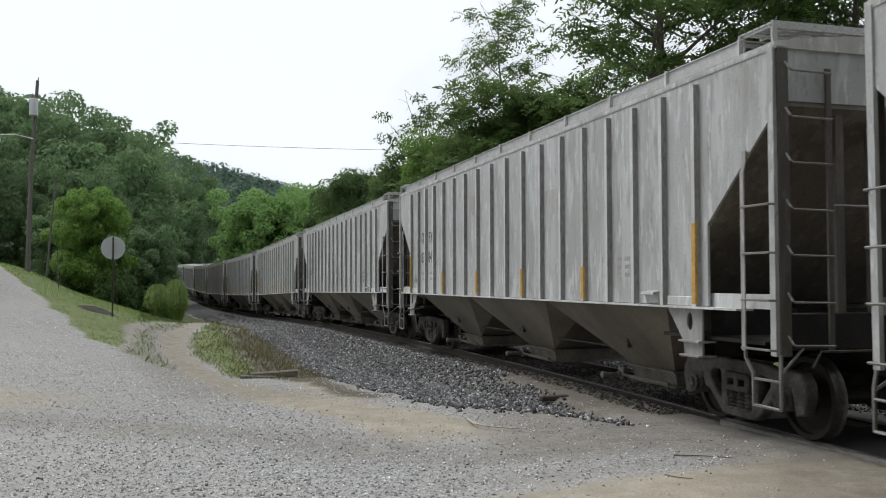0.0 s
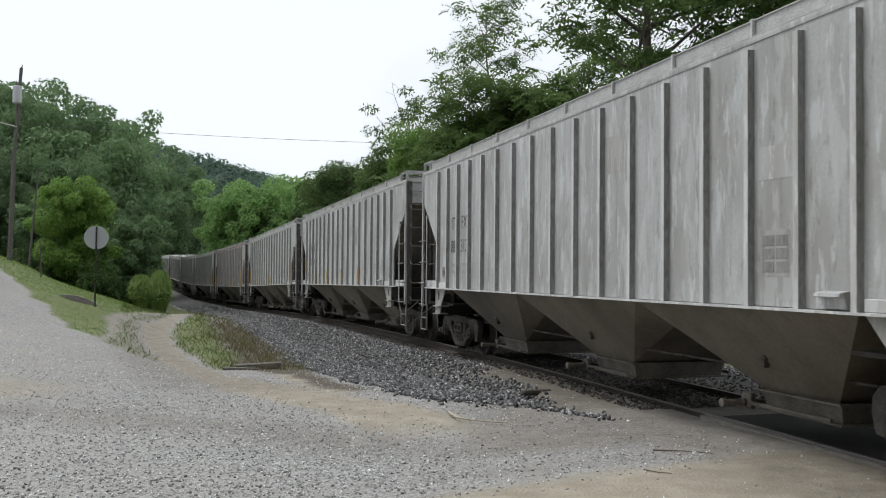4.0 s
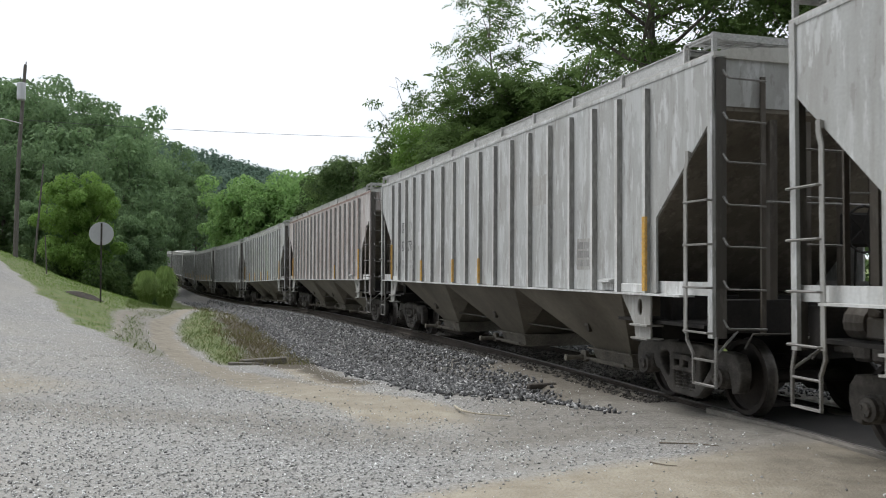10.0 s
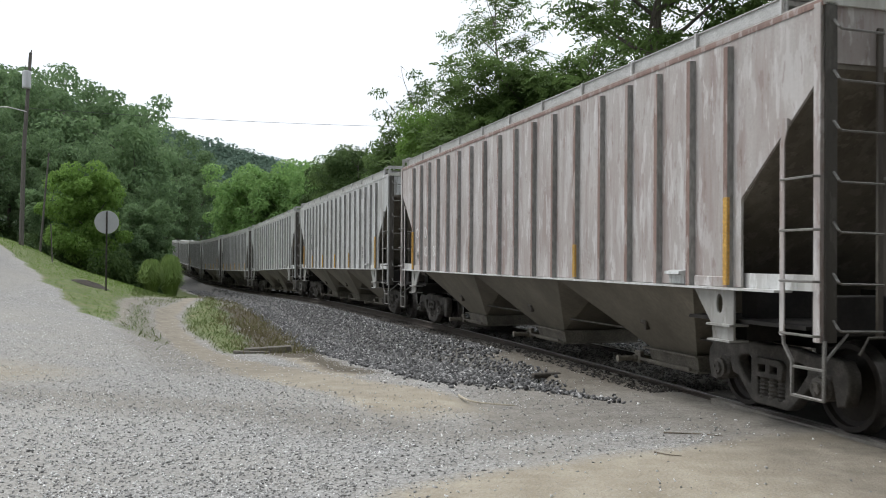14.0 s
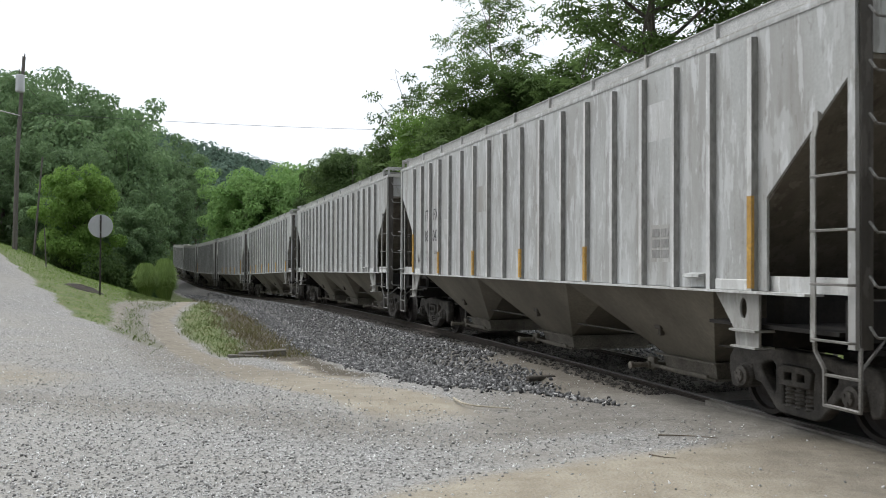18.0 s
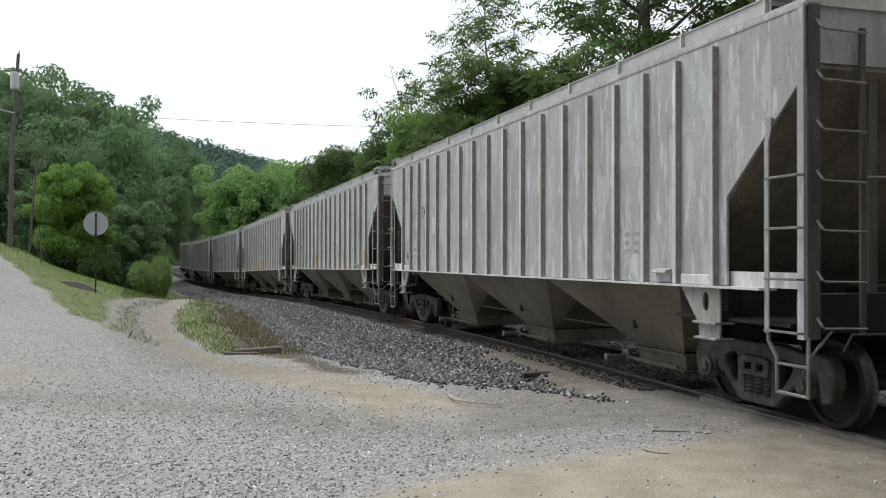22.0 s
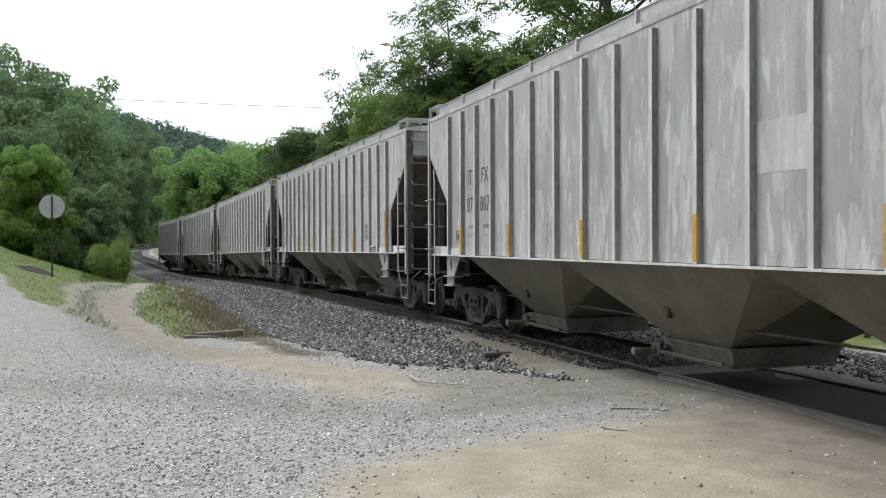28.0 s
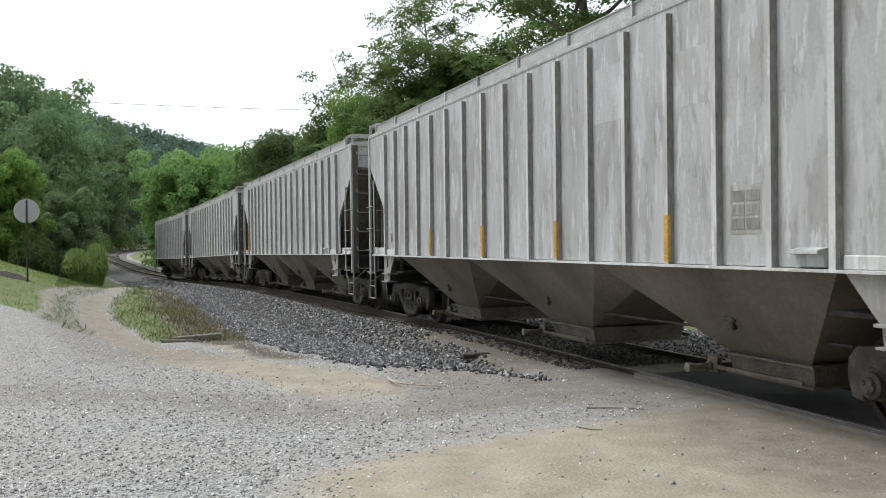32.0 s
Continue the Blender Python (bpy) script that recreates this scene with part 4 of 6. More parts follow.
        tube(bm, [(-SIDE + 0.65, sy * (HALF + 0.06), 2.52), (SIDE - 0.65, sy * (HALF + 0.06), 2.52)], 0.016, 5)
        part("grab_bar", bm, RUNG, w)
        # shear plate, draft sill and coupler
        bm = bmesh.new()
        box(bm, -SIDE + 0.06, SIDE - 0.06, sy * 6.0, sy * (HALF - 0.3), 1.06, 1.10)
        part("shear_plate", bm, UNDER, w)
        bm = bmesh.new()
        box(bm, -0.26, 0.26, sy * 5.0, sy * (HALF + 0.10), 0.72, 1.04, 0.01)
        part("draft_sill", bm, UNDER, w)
        bm = bmesh.new()
        box(bm, -0.09, 0.09, sy * (HALF + 0.1), sy * (HALF + 0.55), 0.80, 0.96, 0.02)
        box(bm, -0.19, 0.16, sy * (HALF + 0.50), sy * (CAR_L / 2 - 0.01), 0.74, 1.02, 0.04)
        tube(bm, [(-0.35, sy * (HALF + 0.08), 1.0), (-0.55, sy * (HALF + 0.16), 1.02), (-1.2, sy * (HALF + 0.14), 1.02), (-1.3, sy * (HALF + 0.14), 0.86)], 0.014, 5)
        part("coupler", bm, CAST, w)
        bm = bmesh.new()
        tube(bm, [(0.35, sy * (HALF + 0.05), 0.84), (0.38, sy * (HALF + 0.32), 0.58), (0.32, sy * (HALF + 0.55), 0.46), (0.22, sy * (HALF + 0.72), 0.52)], 0.03, 6)
        part("air_hose", bm, BLACK, w)
    # hand brake on the leading end
    bm = bmesh.new()
    box(bm, 0.10, 0.42, -HALF - 0.16, -HALF + 0.02, 2.02, 2.42, 0.03)
    brake = part("hand_brake", bm, UNDER, w, "black hand brake housing")
    bm = bmesh.new()
    ring = [(0.26 + 0.27 * math.cos(6.2832 * k / 16), -HALF - 0.22, 2.22 + 0.27 * math.sin(6.2832 * k / 16)) for k in range(17)]
    tube(bm, ring, 0.016, 5)
    for k in range(5):
        a = 1.2566 * k
        tube(bm, [(0.26, -HALF - 0.19, 2.22), (0.26 + 0.26 * math.cos(a), -HALF - 0.22, 2.22 + 0.26 * math.sin(a))], 0.011, 4)
    part("brake_wheel", bm, UNDER, brake)
    bm = bmesh.new()
    tube(bm, [(0.26, -HALF - 0.08, 2.03), (0.25, -HALF - 0.06, 1.3), (0.10, -HALF + 0.1, 0.98)], 0.014, 5)
    part("brake_chain", bm, UNDER, brake)
    # brake gear above the trailing truck
    bm = bmesh.new()
    lathe(bm, [(0.0, -0.45), (0.16, -0.45), (0.20, -0.40), (0.20, 0.40), (0.16, 0.45), (0.0, 0.45)], "x", 14, -0.75, 7.55, 1.32)
    part("air_reservoir", bm, SHADE_BROWN, w)
    bm = bmesh.new()
    lathe(bm, [(0.0, -0.16), (0.15, -0.16), (0.17, -0.08), (0.17, 0.10), (0.06, 0.14), (0.05, 0.4), (0.0, 0.4)], "y", 14, -1.2, 7.85, 1.26)
    box(bm, -1.38, -1.18, 7.35, 7.62, 1.12, 1.32, 0.02)
    box(bm, -1.42, -1.25, 7.42, 7.55, 1.32, 1.42, 0.02)
    tube(bm, [(-1.3, 7.4, 1.30), (-1.42, 7.3, 1.38), (-1.42, 7.05, 1.38), (-1.2, 6.6, 1.2)], 0.018, 5)
    tube(bm, [(-1.45, 7.95, 1.42), (-1.45, 7.6, 1.46), (-1.40, 7.4, 1.36)], 0.018, 5)
    part("brake_valve", bm, SHADE_BROWN, w)
    for k, yc in enumerate((-4.30, 0.0, 4.30)):
        # half an outline at a time: the sheets lean in to the outlet, with folded corners at the partitions
        bm = bmesh.new()
        xt, xr, xo, zo = SIDE - 0.03, 0.95, 0.74, 0.46
        outlet = {(a, b): bm.verts.new((a * xo, yc + b * 0.60, zo)) for a in (-1, 1) for b in (-1, 1)}
        crease, corner, ridge = {}, {}, {}
        for b in (-1, 1):
            last = (k == 0 and b < 0) or (k == 2 and b > 0)
            yb = b * 6.12 if last else yc + b * 2.15
            for a in (-1, 1):
                crease[a, b] = bm.verts.new((a * xt, yb if last else yc + b * 1.50, SILL))
                corner[a, b] = crease[a, b] if last else bm.verts.new((a * xt, yb, SILL))
                ridge[a, b] = crease[a, b] if last else bm.verts.new((a * xr, yb, 1.12))
        for a in (-1, 1):
            bm.faces.new((crease[a, -1], crease[a, 1], outlet[a, 1], outlet[a, -1]))
            for b in (-1, 1):
                if corner[a, b] is not crease[a, b]:
                    bm.faces.new((crease[a, b], corner[a, b], outlet[a, b]))
                    bm.faces.new((corner[a, b], ridge[a, b], outlet[a, b]))
        for b in (-1, 1):
            bm.faces.new((ridge[-1, b], ridge[1, b], outlet[1, b], outlet[-1, b]))
            if corner[1, b] is not crease[1, b]:
                bm.faces.new((corner[-1, b], corner[1, b], ridge[1, b], ridge[-1, b]))
        bm.faces.new(list(outlet.values()))
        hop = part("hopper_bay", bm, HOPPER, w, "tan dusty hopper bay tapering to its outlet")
        bm = bmesh.new()
        lathe(bm, [(0.0, 0.225), (1.04, 0.225), (1.04, 0.25), (0.96, 0.25), (1.02, 0.445), (1.12, 0.445), (1.12, 0.465), (0.0, 0.465)], "z", 4)
        for v in bm.verts:
            x, y = (v.co.x + v.co.y) * 0.7071, (v.co.y - v.co.x) * 0.7071
            v.co.x, v.co.y = x * 1.05, y * 0.90 + yc
        gate = part("outlet_gate", bm, GATE, hop, "dusty outlet gate with flanged frame")
        for a in (-1, 1):
            bm = bmesh.new()
            box(bm, a * 0.84, a * 0.875, yc - 0.62, yc + 0.86, 0.27, 0.31)
            part("gate_rail", bm, GATE, hop)
        bm = bmesh.new()
        tube(bm, [(-1.08, yc + 0.80, 0.29), (1.08, yc + 0.80, 0.29)], 0.026, 8)
        for sx in (-1, 1):
            lathe(bm, [(0.0, sx * 0.88), (0.05, sx * 0.88), (0.05, sx * 0.92), (0.038, sx * 0.93), (0.038, sx * 1.14), (0.052, sx * 1.15), (0.052, sx * 1.19), (0.0, sx * 1.20)], "x", 10, 0, yc + 0.80, 0.29)
            box(bm, sx * 0.80, sx * 0.87, yc + 0.70, yc + 0.88, 0.22, 0.40, 0.01)
        part("gate_shaft", bm, GATE, hop)
        for sx in (-1, 1):
            bm = bmesh.new()
            box(bm, sx * 1.06, sx * 1.12, yc + 0.10, yc + 0.26, 0.84, 0.90, 0.012)
            box(bm, sx * 1.02, sx * 1.09, yc + 0.15, yc + 0.21, 0.75, 0.85, 0.01)
            part("vibrator_bracket", bm, SHADE_BROWN, hop)
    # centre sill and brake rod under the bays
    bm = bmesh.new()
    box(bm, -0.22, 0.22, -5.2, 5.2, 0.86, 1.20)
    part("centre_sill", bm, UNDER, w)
    bm = bmesh.new()
    tube(bm, [(-0.9, -5.6, 0.72), (-0.85, 0, 0.70), (-0.9, 6.2, 0.72)], 0.016, 5)
    part("brake_rod", bm, CAST, w)
    # small fittings on the side
    for y, z, sz in ((6.48, 1.80, 0.105),):
        def pane(a, b, c, d):
            return [(y + a * sz, z + c * sz), (y + b * sz, z + c * sz), (y + b * sz, z + d * sz), (y + a * sz, z + d * sz)]
        cut_plate("card_holder", [pane(-1, 1, -1, 1), pane(-0.8, 0.8, 0.5, 0.82), pane(-0.8, -0.1, -0.82, 0.3), pane(0.1, 0.8, -0.82, 0.3)], 0.02, PAINT_DUSTY, w, side_frame_axes(-SIDE - 0.012, 0, 0), 0.003)
    bm = bmesh.new()
    prism(bm, [(-SIDE, 1.62), (-SIDE - 0.11, 1.60), (-SIDE - 0.12, 1.57), (-SIDE - 0.05, 1.56), (-SIDE - 0.04, 1.46), (-SIDE, 1.46)], "y", -6.05, -5.72)
    part("jacking_lug", bm, PAINT, w, "small pale steel lug above the sill")
    for sy in (-1, 1):
        bm = bmesh.new()
        box(bm, -SIDE - 0.03, -SIDE, sy * 6.24, sy * 6.85, SILL + 0.012, SILL + 0.13, 0.01)
        part("sill_gusset", bm, PAINT_POST, w)
    for yc in (-TRUCK_C / 2, TRUCK_C / 2):
        build_truck(w, yc)
    return w


_D = np.polyfit([0, 3, 6, 9, 13, 19, 21, 23, 28, 32], [0, 16.45, 32.75, 48.6, 68.97, 97.0, 105.75, 114.45, 134.85, 150.3], 4)


def travelled(t):
    """Metres that the train has rolled since the start."""
    return float(np.polyval(_D, t) - np.polyval(_D, 0))


def wagon_pose(j, t):
    s = 0.64 + CAR_L * (j - 0.5) - travelled(t)
    a, b = line_at(s - TRUCK_C / 2), line_at(s + TRUCK_C / 2)
    d = Vector((b[0] - a[0], b[1] - a[1], b[2] - a[2]))
    return Matrix.Translation(((a[0] + b[0]) / 2, (a[1] + b[1]) / 2, (a[2] + b[2]) / 2)) @ d.to_track_quat("Y", "Z").to_matrix().to_4x4()


def truck_pose(j, t, yc):
    """A truck in its wagon's space: it follows the rails and swivels a little."""
    s = 0.64 + CAR_L * (j - 0.5) - travelled(t)
    a, b = line_at(s - TRUCK_C / 2), line_at(s + TRUCK_C / 2)
    turn = line_at(s + yc)[3] - math.atan2(b[1] - a[1], b[0] - a[0])
    return pose(0, yc, 0, 0, 0, math.degrees(turn))


WAGONS = [build_wagon()]
for j in range(1, 13):
    WAGONS.append(copy_thing(WAGONS[0], wagon_pose(j, 0)))


def strip(w, post, z0, z1):
    """A strip of yellow sheeting on a post, counted from the trailing end."""
    y = sorted(POST_Y, reverse=True)[post]
    bm = bmesh.new()
    box(bm, -SIDE - POST_OUT - 0.004, -SIDE - POST_OUT - 0.0005, y - 0.036, y + 0.036, z0, z1)
    box(bm, -SIDE - POST_OUT - 0.0005, -SIDE - 0.045, y - 0.047, y - 0.0425, z0, z1)
    part("reflective_strip", bm, YELLOW, w, "faded yellow reflective strip")


def patch(w, y, z, sy, sz, mat, name="paint_patch"):
    bm = bmesh.new()
    box(bm, -SIDE - 0.002, -SIDE, y - sy, y + sy, z - sz, z + sz)
    part(name, bm, mat, w)


def bars(w, y, z, widths, h, mat):
    """Lines of small writing, as plain bars."""
    for k, wd in enumerate(widths):
        patch(w, y, z - k * h * 2.0, wd / 2, h / 2, mat, "small_writing")


LONG, SHORT = (1.47, 2.42), (1.47, 1.96)
FOURTH, THIRD = [(k, *SHORT) for k in (4, 7, 10, 13)], [(k, *SHORT) for k in (3, 6, 9, 12)]
STRIPS = {1: [(17, *LONG), (0, *LONG)] + FOURTH, 3: [(0, 1.98, 2.45)] + THIRD, 4: [(17, *LONG), (0, *LONG), (4, *SHORT), (7, *SHORT), (9, *SHORT)], 5: [(17, *LONG), (0, *LONG), (12, *SHORT)],
          6: [(17, *LONG), (0, *LONG)] + THIRD, 8: [(17, *SHORT), (1, *SHORT)] + FOURTH, 9: [(17, *LONG)] + FOURTH, 10: [(0, *LONG)]}
NUMBERS = {0: ("87", "812"), 1: ("87", "845"), 2: ("88", "313"), 3: ("88", "340"), 4: ("87", "778"), 6: ("88", "047"), 7: ("88", "06"), 8: ("87", "807")}
PALE = streaked("paler_touched_up_paint", (0.47, 0.477, 0.475), (0.24, 0.22, 0.19), (0.56, 0.57, 0.575), 0.4)
DULL = streaked("duller_touched_up_paint", (0.35, 0.345, 0.33), (0.19, 0.17, 0.145), (0.46, 0.465, 0.46), 0.5)
for j, w in enumerate(WAGONS):
    for st in STRIPS.get(j, ()):
        strip(w, *st)
    if j == 5:
        tagged(w, "covered hopper wagon, grey paint worn to red primer, on the rails")
        for o in w.children:
            base = o.name.split(".")[0]
            if base in ("post", "side_sheet", "corner_post", "eave_rail", "end_sheet", "side_ladder", "sill_gusset"):
                o.material_slots[0].link = "OBJECT"
                o.material_slots[0].material = PAINT_PRIMER if base in ("post", "eave_rail") else PAINT_RED
        lettering("C", 0.27, 6.68, 2.36, WHITE, w)
        patch(w, 6.46, 2.36, 0.06, 0.12, WHITE, "worn_letter")
        lettering("IX", 0.27, 5.80, 2.36, WHITE, w)
        lettering("41", 0.27, 6.54, 1.9, WHITE, w)
        lettering("00", 0.27, 5.80, 1.9, WHITE, w)
        lettering("80", 0.27, 5.03, 1.9, WHITE, w)
        bars(w, 6.5, 2.25, (0.3,), 0.06, FAINT)
        bars(w, 5.7, 2.25, (0.36,), 0.06, FAINT)
        continue
    if j in NUMBERS:
        ink = FAINT if j in (7,) else BLACK
        lettering("IT", 0.28, 5.83, 2.82, ink, w)
        lettering("FX", 0.28, 5.07, 2.82, BLACK if j != 4 else FAINT, w)
        lettering(NUMBERS[j][0], 0.28, 5.83, 2.33, ink, w)
        lettering(NUMBERS[j][1], 0.28, 5.07 - (0.06 if len(NUMBERS[j][1]) < 3 else 0), 2.33, ink, w)
        lettering("LD LMT", 0.08, 5.77, 1.95, FAINT, w)
        lettering("LT WT", 0.08, 5.79, 1.80, FAINT, w)
        if j in (6, 8):
            lettering("222100" if j == 8 else "222000", 0.08, 5.02, 1.95, FAINT, w)
            bars(w, 4.99, 1.80, (0.26,), 0.07, FAINT)
        else:
            bars(w, 5.02, 1.95, (0.34, 0.28), 0.07, FAINT)
        patch(w, 4.22, 2.52 - 0.02 * (j % 3), 0.14, 0.17 + 0.02 * (j % 2), PALE)
    rng = random.Random(50 + j)
    ys = sorted(POST_Y)
    for k in rng.sample(range(2, len(POST_Y) - 3), 2):
        y = (ys[k] + ys[k + 1]) / 2
        patch(w, y, rng.uniform(2.5, 3.5), (ys[k + 1] - ys[k]) / 2 - 0.05, rng.uniform(0.16, 0.34), PALE if rng.random() < 0.7 else DULL)
    # data panel and small stencils toward the leading end
    y = -5.03
    if j in (2, 4, 6, 9, 11):
        patch(w, y, 1.97, 0.22, 0.23, DULL, "data_panel")
        for k in range(3):
            for dy in (-0.105, 0.105):
                bm = bmesh.new()
                z = 2.10 - 0.13 * k
                box(bm, -SIDE - 0.006, -SIDE - 0.0034, y + dy - 0.09, y + dy + 0.09, z - 0.05, z + 0.05)
                part("small_writing", bm, WEB_GREY, w)
    else:
        bars(w, y + 0.12, 2.05, (0.14, 0.12, 0.14), 0.055, FAINT)
        bars(w, y - 0.12, 2.05, (0.16, 0.14, 0.15), 0.055, FAINT)
    bars(w, 1.43, 1.72, (0.16, 0.2), 0.03, WHITE)


def motions():
    times = [float(v) for v in np.arange(0, 32.01, 1.0)]
    turn_times = [float(v) for v in np.arange(0, 32.01, 0.1)]
    for j, w in enumerate(WAGONS):
        walk(w, [(t, wagon_pose(j, t)) for t in times])
        for truck in [o for o in w.children if o.name.split(".")[0] == "truck"]:
            yc = truck.location.y
            walk(truck, [(t, truck_pose(j, t, yc)) for t in times[::2]])
            for ws in [o for o in truck.children if o.name.split(".")[0] == "wheelset"]:
                dy = ws.location.y
                walk(ws, [(t, pose(0, dy, 0.457, math.degrees(travelled(t) / 0.457), 0, 0)) for t in turn_times])

# ---- trees, shrubs, grass ----
def leaf_quads(rng, centres, radii, per, size, flat=0.7, droop=0.35, slim=0.5, shell=0.0):
    """Leaves strewn in clusters: returns 4n corner points; with a shell they lie along the cluster's outside."""
    n = len(centres) * per
    c = np.repeat(np.asarray(centres, float), per, axis=0)
    rad = np.repeat(np.asarray(radii, float), per)
    v = rng.normal(size=(n, 3))
    v /= np.linalg.norm(v, axis=1)[:, None]
    r = rad * rng.uniform(0.25 + 0.35 * min(shell, 1.0), 1.0, n) ** 0.55
    p = c + v * r[:, None] * np.array([1, 1, flat])
    nrm = rng.normal(size=(n, 3)) * 0.7 + v * shell + np.array([0, 0, 0.9 - 0.5 * min(shell, 1.0)])
    out = v * np.array([1, 1, 0.5]) + rng.normal(size=(n, 3)) * 0.6
    out[:, 2] -= droop
    if shell:
        nrm /= np.linalg.norm(nrm, axis=1)[:, None]
        out -= nrm * np.sum(out * nrm, axis=1)[:, None]
    out /= np.linalg.norm(out, axis=1)[:, None] + 1e-9
    side = np.cross(out, nrm)
    side /= np.linalg.norm(side, axis=1)[:, None] + 1e-9
    ln = size * rng.uniform(0.6, 1.35, n)
    a = out * ln[:, None]
    b = side * (ln * slim * 0.5)[:, None]
    sag = np.zeros((n, 3))
    sag[:, 2] = -0.18 * ln
    q = np.stack([p - a * 0.5, p + b - a * 0.05, p + a * 0.5 + sag, p - b - a * 0.05], axis=1)
    return q.reshape(-1, 3), n


def frond_quads(rng, centres, radii, per, length, pairs=5):
    """Feathered leaves: arching stalks about each twig, with narrow leaflets in two rows."""
    n = len(centres) * per
    c = np.repeat(np.asarray(centres, float), per, axis=0)
    rad = np.repeat(np.asarray(radii, float), per)
    ang = rng.uniform(0, 2 * math.pi, n)
    d = np.column_stack([np.cos(ang), np.sin(ang), rng.normal(size=n) * 0.35 + 0.1])
    root = c + rng.normal(size=(n, 3)) * rad[:, None] * np.array([0.42, 0.42, 0.22])
    ln = length * rng.uniform(0.65, 1.3, n)
    roll = rng.normal(size=n) * 0.5
    flatside = np.column_stack([-np.sin(ang) * np.cos(roll), np.cos(ang) * np.cos(roll), np.sin(roll)])
    out = []
    for k in range(pairs):
        f = (k + 0.6) / pairs
        mid = root + d * (ln * f)[:, None]
        mid[:, 2] -= 0.55 * ln * f * f
        for sg in (-1, 1):
            lf = flatside * sg + d * 0.35 + rng.normal(size=(n, 3)) * 0.16
            lf[:, 2] -= 0.22
            half = ln * (0.30 - 0.12 * abs(f - 0.45))
            tip = mid + lf * half[:, None]
            wide = d * (half * 0.30)[:, None]
            belly = mid + lf * (half * 0.5)[:, None]
            out.append(np.stack([mid, belly + wide, tip, belly - wide], axis=1))
    q = np.concatenate(out)
    return q.reshape(-1, 3), len(q)


def tree(name, label, category, loc, height, spread, seed, leafmat, per=160, size=0.22, first=0.28, limbs=13, trunk_r=0.16, lean=(0.0, 0.0), sparse=1.0, flat=0.65, blob=0.95, fill=1.0, group="", slim=0.5, shell=0.0, frond=0.0):
    """A tapered trunk with limbs and a crown of leaf clusters about the branch ends."""
    rng = np.random.default_rng(seed)
    t = thing(name, label, category, group, m=Matrix.Translation(loc))
    bm = bmesh.new()
    tops = []
    pts, p = [], np.array([0.0, 0.0, -0.25])
    n = 8
    for i in range(n + 1):
        pts.append(p.copy())
        p = p + np.array([lean[0] + rng.normal() * 0.035, lean[1] + rng.normal() * 0.035, 1.0]) * (height * 0.9 / n)
    tube(bm, pts, trunk_r, 8, trunk_r * 0.16)
    pts = np.array(pts)
    centres, radii = [], []
    for k in range(limbs):
        f = first + (0.97 - first) * (k + rng.uniform(0, 0.8)) / limbs
        base = np.array([np.interp(f * n, range(n + 1), pts[:, i]) for i in range(3)])
        ang = k * 2.4 + rng.uniform(-0.5, 0.5)
        ln = spread * (0.55 + 0.5 * math.sin(math.pi * min(1, (1 - f) / (1 - first) * 0.85 + 0.12))) * rng.uniform(0.75, 1.15)
        rise = rng.uniform(0.25, 0.7) * (0.5 + f)
        d = np.array([math.cos(ang), math.sin(ang), rise])
        limb = [base]
        q, dd = base.copy(), d / np.linalg.norm(d)
        for _ in range(4):
            q = q + dd * ln / 4
            dd = dd + rng.normal(size=3) * 0.13 + np.array([0, 0, 0.05])
            dd /= np.linalg.norm(dd)
            limb.append(q.copy())
        r0 = trunk_r * (1.05 - f) * 0.55 + 0.02
        tube(bm, limb, r0, 5, r0 * 0.25)
        for j in (2, 3, 4):
            for _ in range(2):
                off = rng.normal(size=3) * ln * 0.17
                tip = limb[j] + off
                tube(bm, [limb[j], (limb[j] + tip) / 2 + rng.normal(size=3) * 0.05, tip], r0 * 0.28, 4, 0.008)
                if rng.uniform() < sparse:
                    centres.append(tip)
                    radii.append(blob * rng.uniform(0.6, 1.15) * (0.75 + 0.05 * height / 3))
    for _ in range(int(limbs * fill)):
        f = rng.uniform(first + 0.15, 1.0)
        c = np.array([np.interp(f * n, range(n + 1), pts[:, i]) for i in range(3)])
        centres.append(c + rng.normal(size=3) * spread * 0.28 * np.array([1, 1, 0.4]))
        radii.append(blob * rng.uniform(0.6, 1.1))
    part("trunk", bm, BARK, t)
    q, m = frond_quads(rng, centres, radii, per, frond) if frond else leaf_quads(rng, centres, radii, per, size, flat, slim=slim, shell=shell)
    quads_mesh("crown", q, m, leafmat, t)
    return t


def ground_z(x, y):
    return float(bed(np.array([x]), np.array([y]))[0])


def planted(x, y):
    return (x, y, ground_z(x, y))


# trees behind the train
G = "trees beyond the track"
tree("locust_tree", "tall dark-trunked locust tree with feathery drooping leaves", "tree", planted(6.9, 29.0), 18.5, 4.6, 3, LEAF_MID, 27, 0.2, 0.30, 26, 0.24, (0.012, 0), 0.82, 0.5, 0.95, 0.5, G, frond=0.66)
tree("locust_tree", "tall dark-trunked locust tree with feathery drooping leaves", "tree", planted(12.8, 28.0), 18.5, 5.2, 11, LEAF_MID, 28, 0.2, 0.25, 26, 0.22, (-0.01, 0), 0.95, 0.5, 1.1, 1.2, G, frond=0.66)
tree("locust_tree", "locust tree with a broken thin crown beyond the track", "tree", planted(3.6, 47.0), 18.2, 3.2, 17, LEAF_MID, 24, 0.2, 0.70, 9, 0.15, (-0.03, 0.0), 0.6, 0.5, 0.7, 0.1, G, frond=0.62)
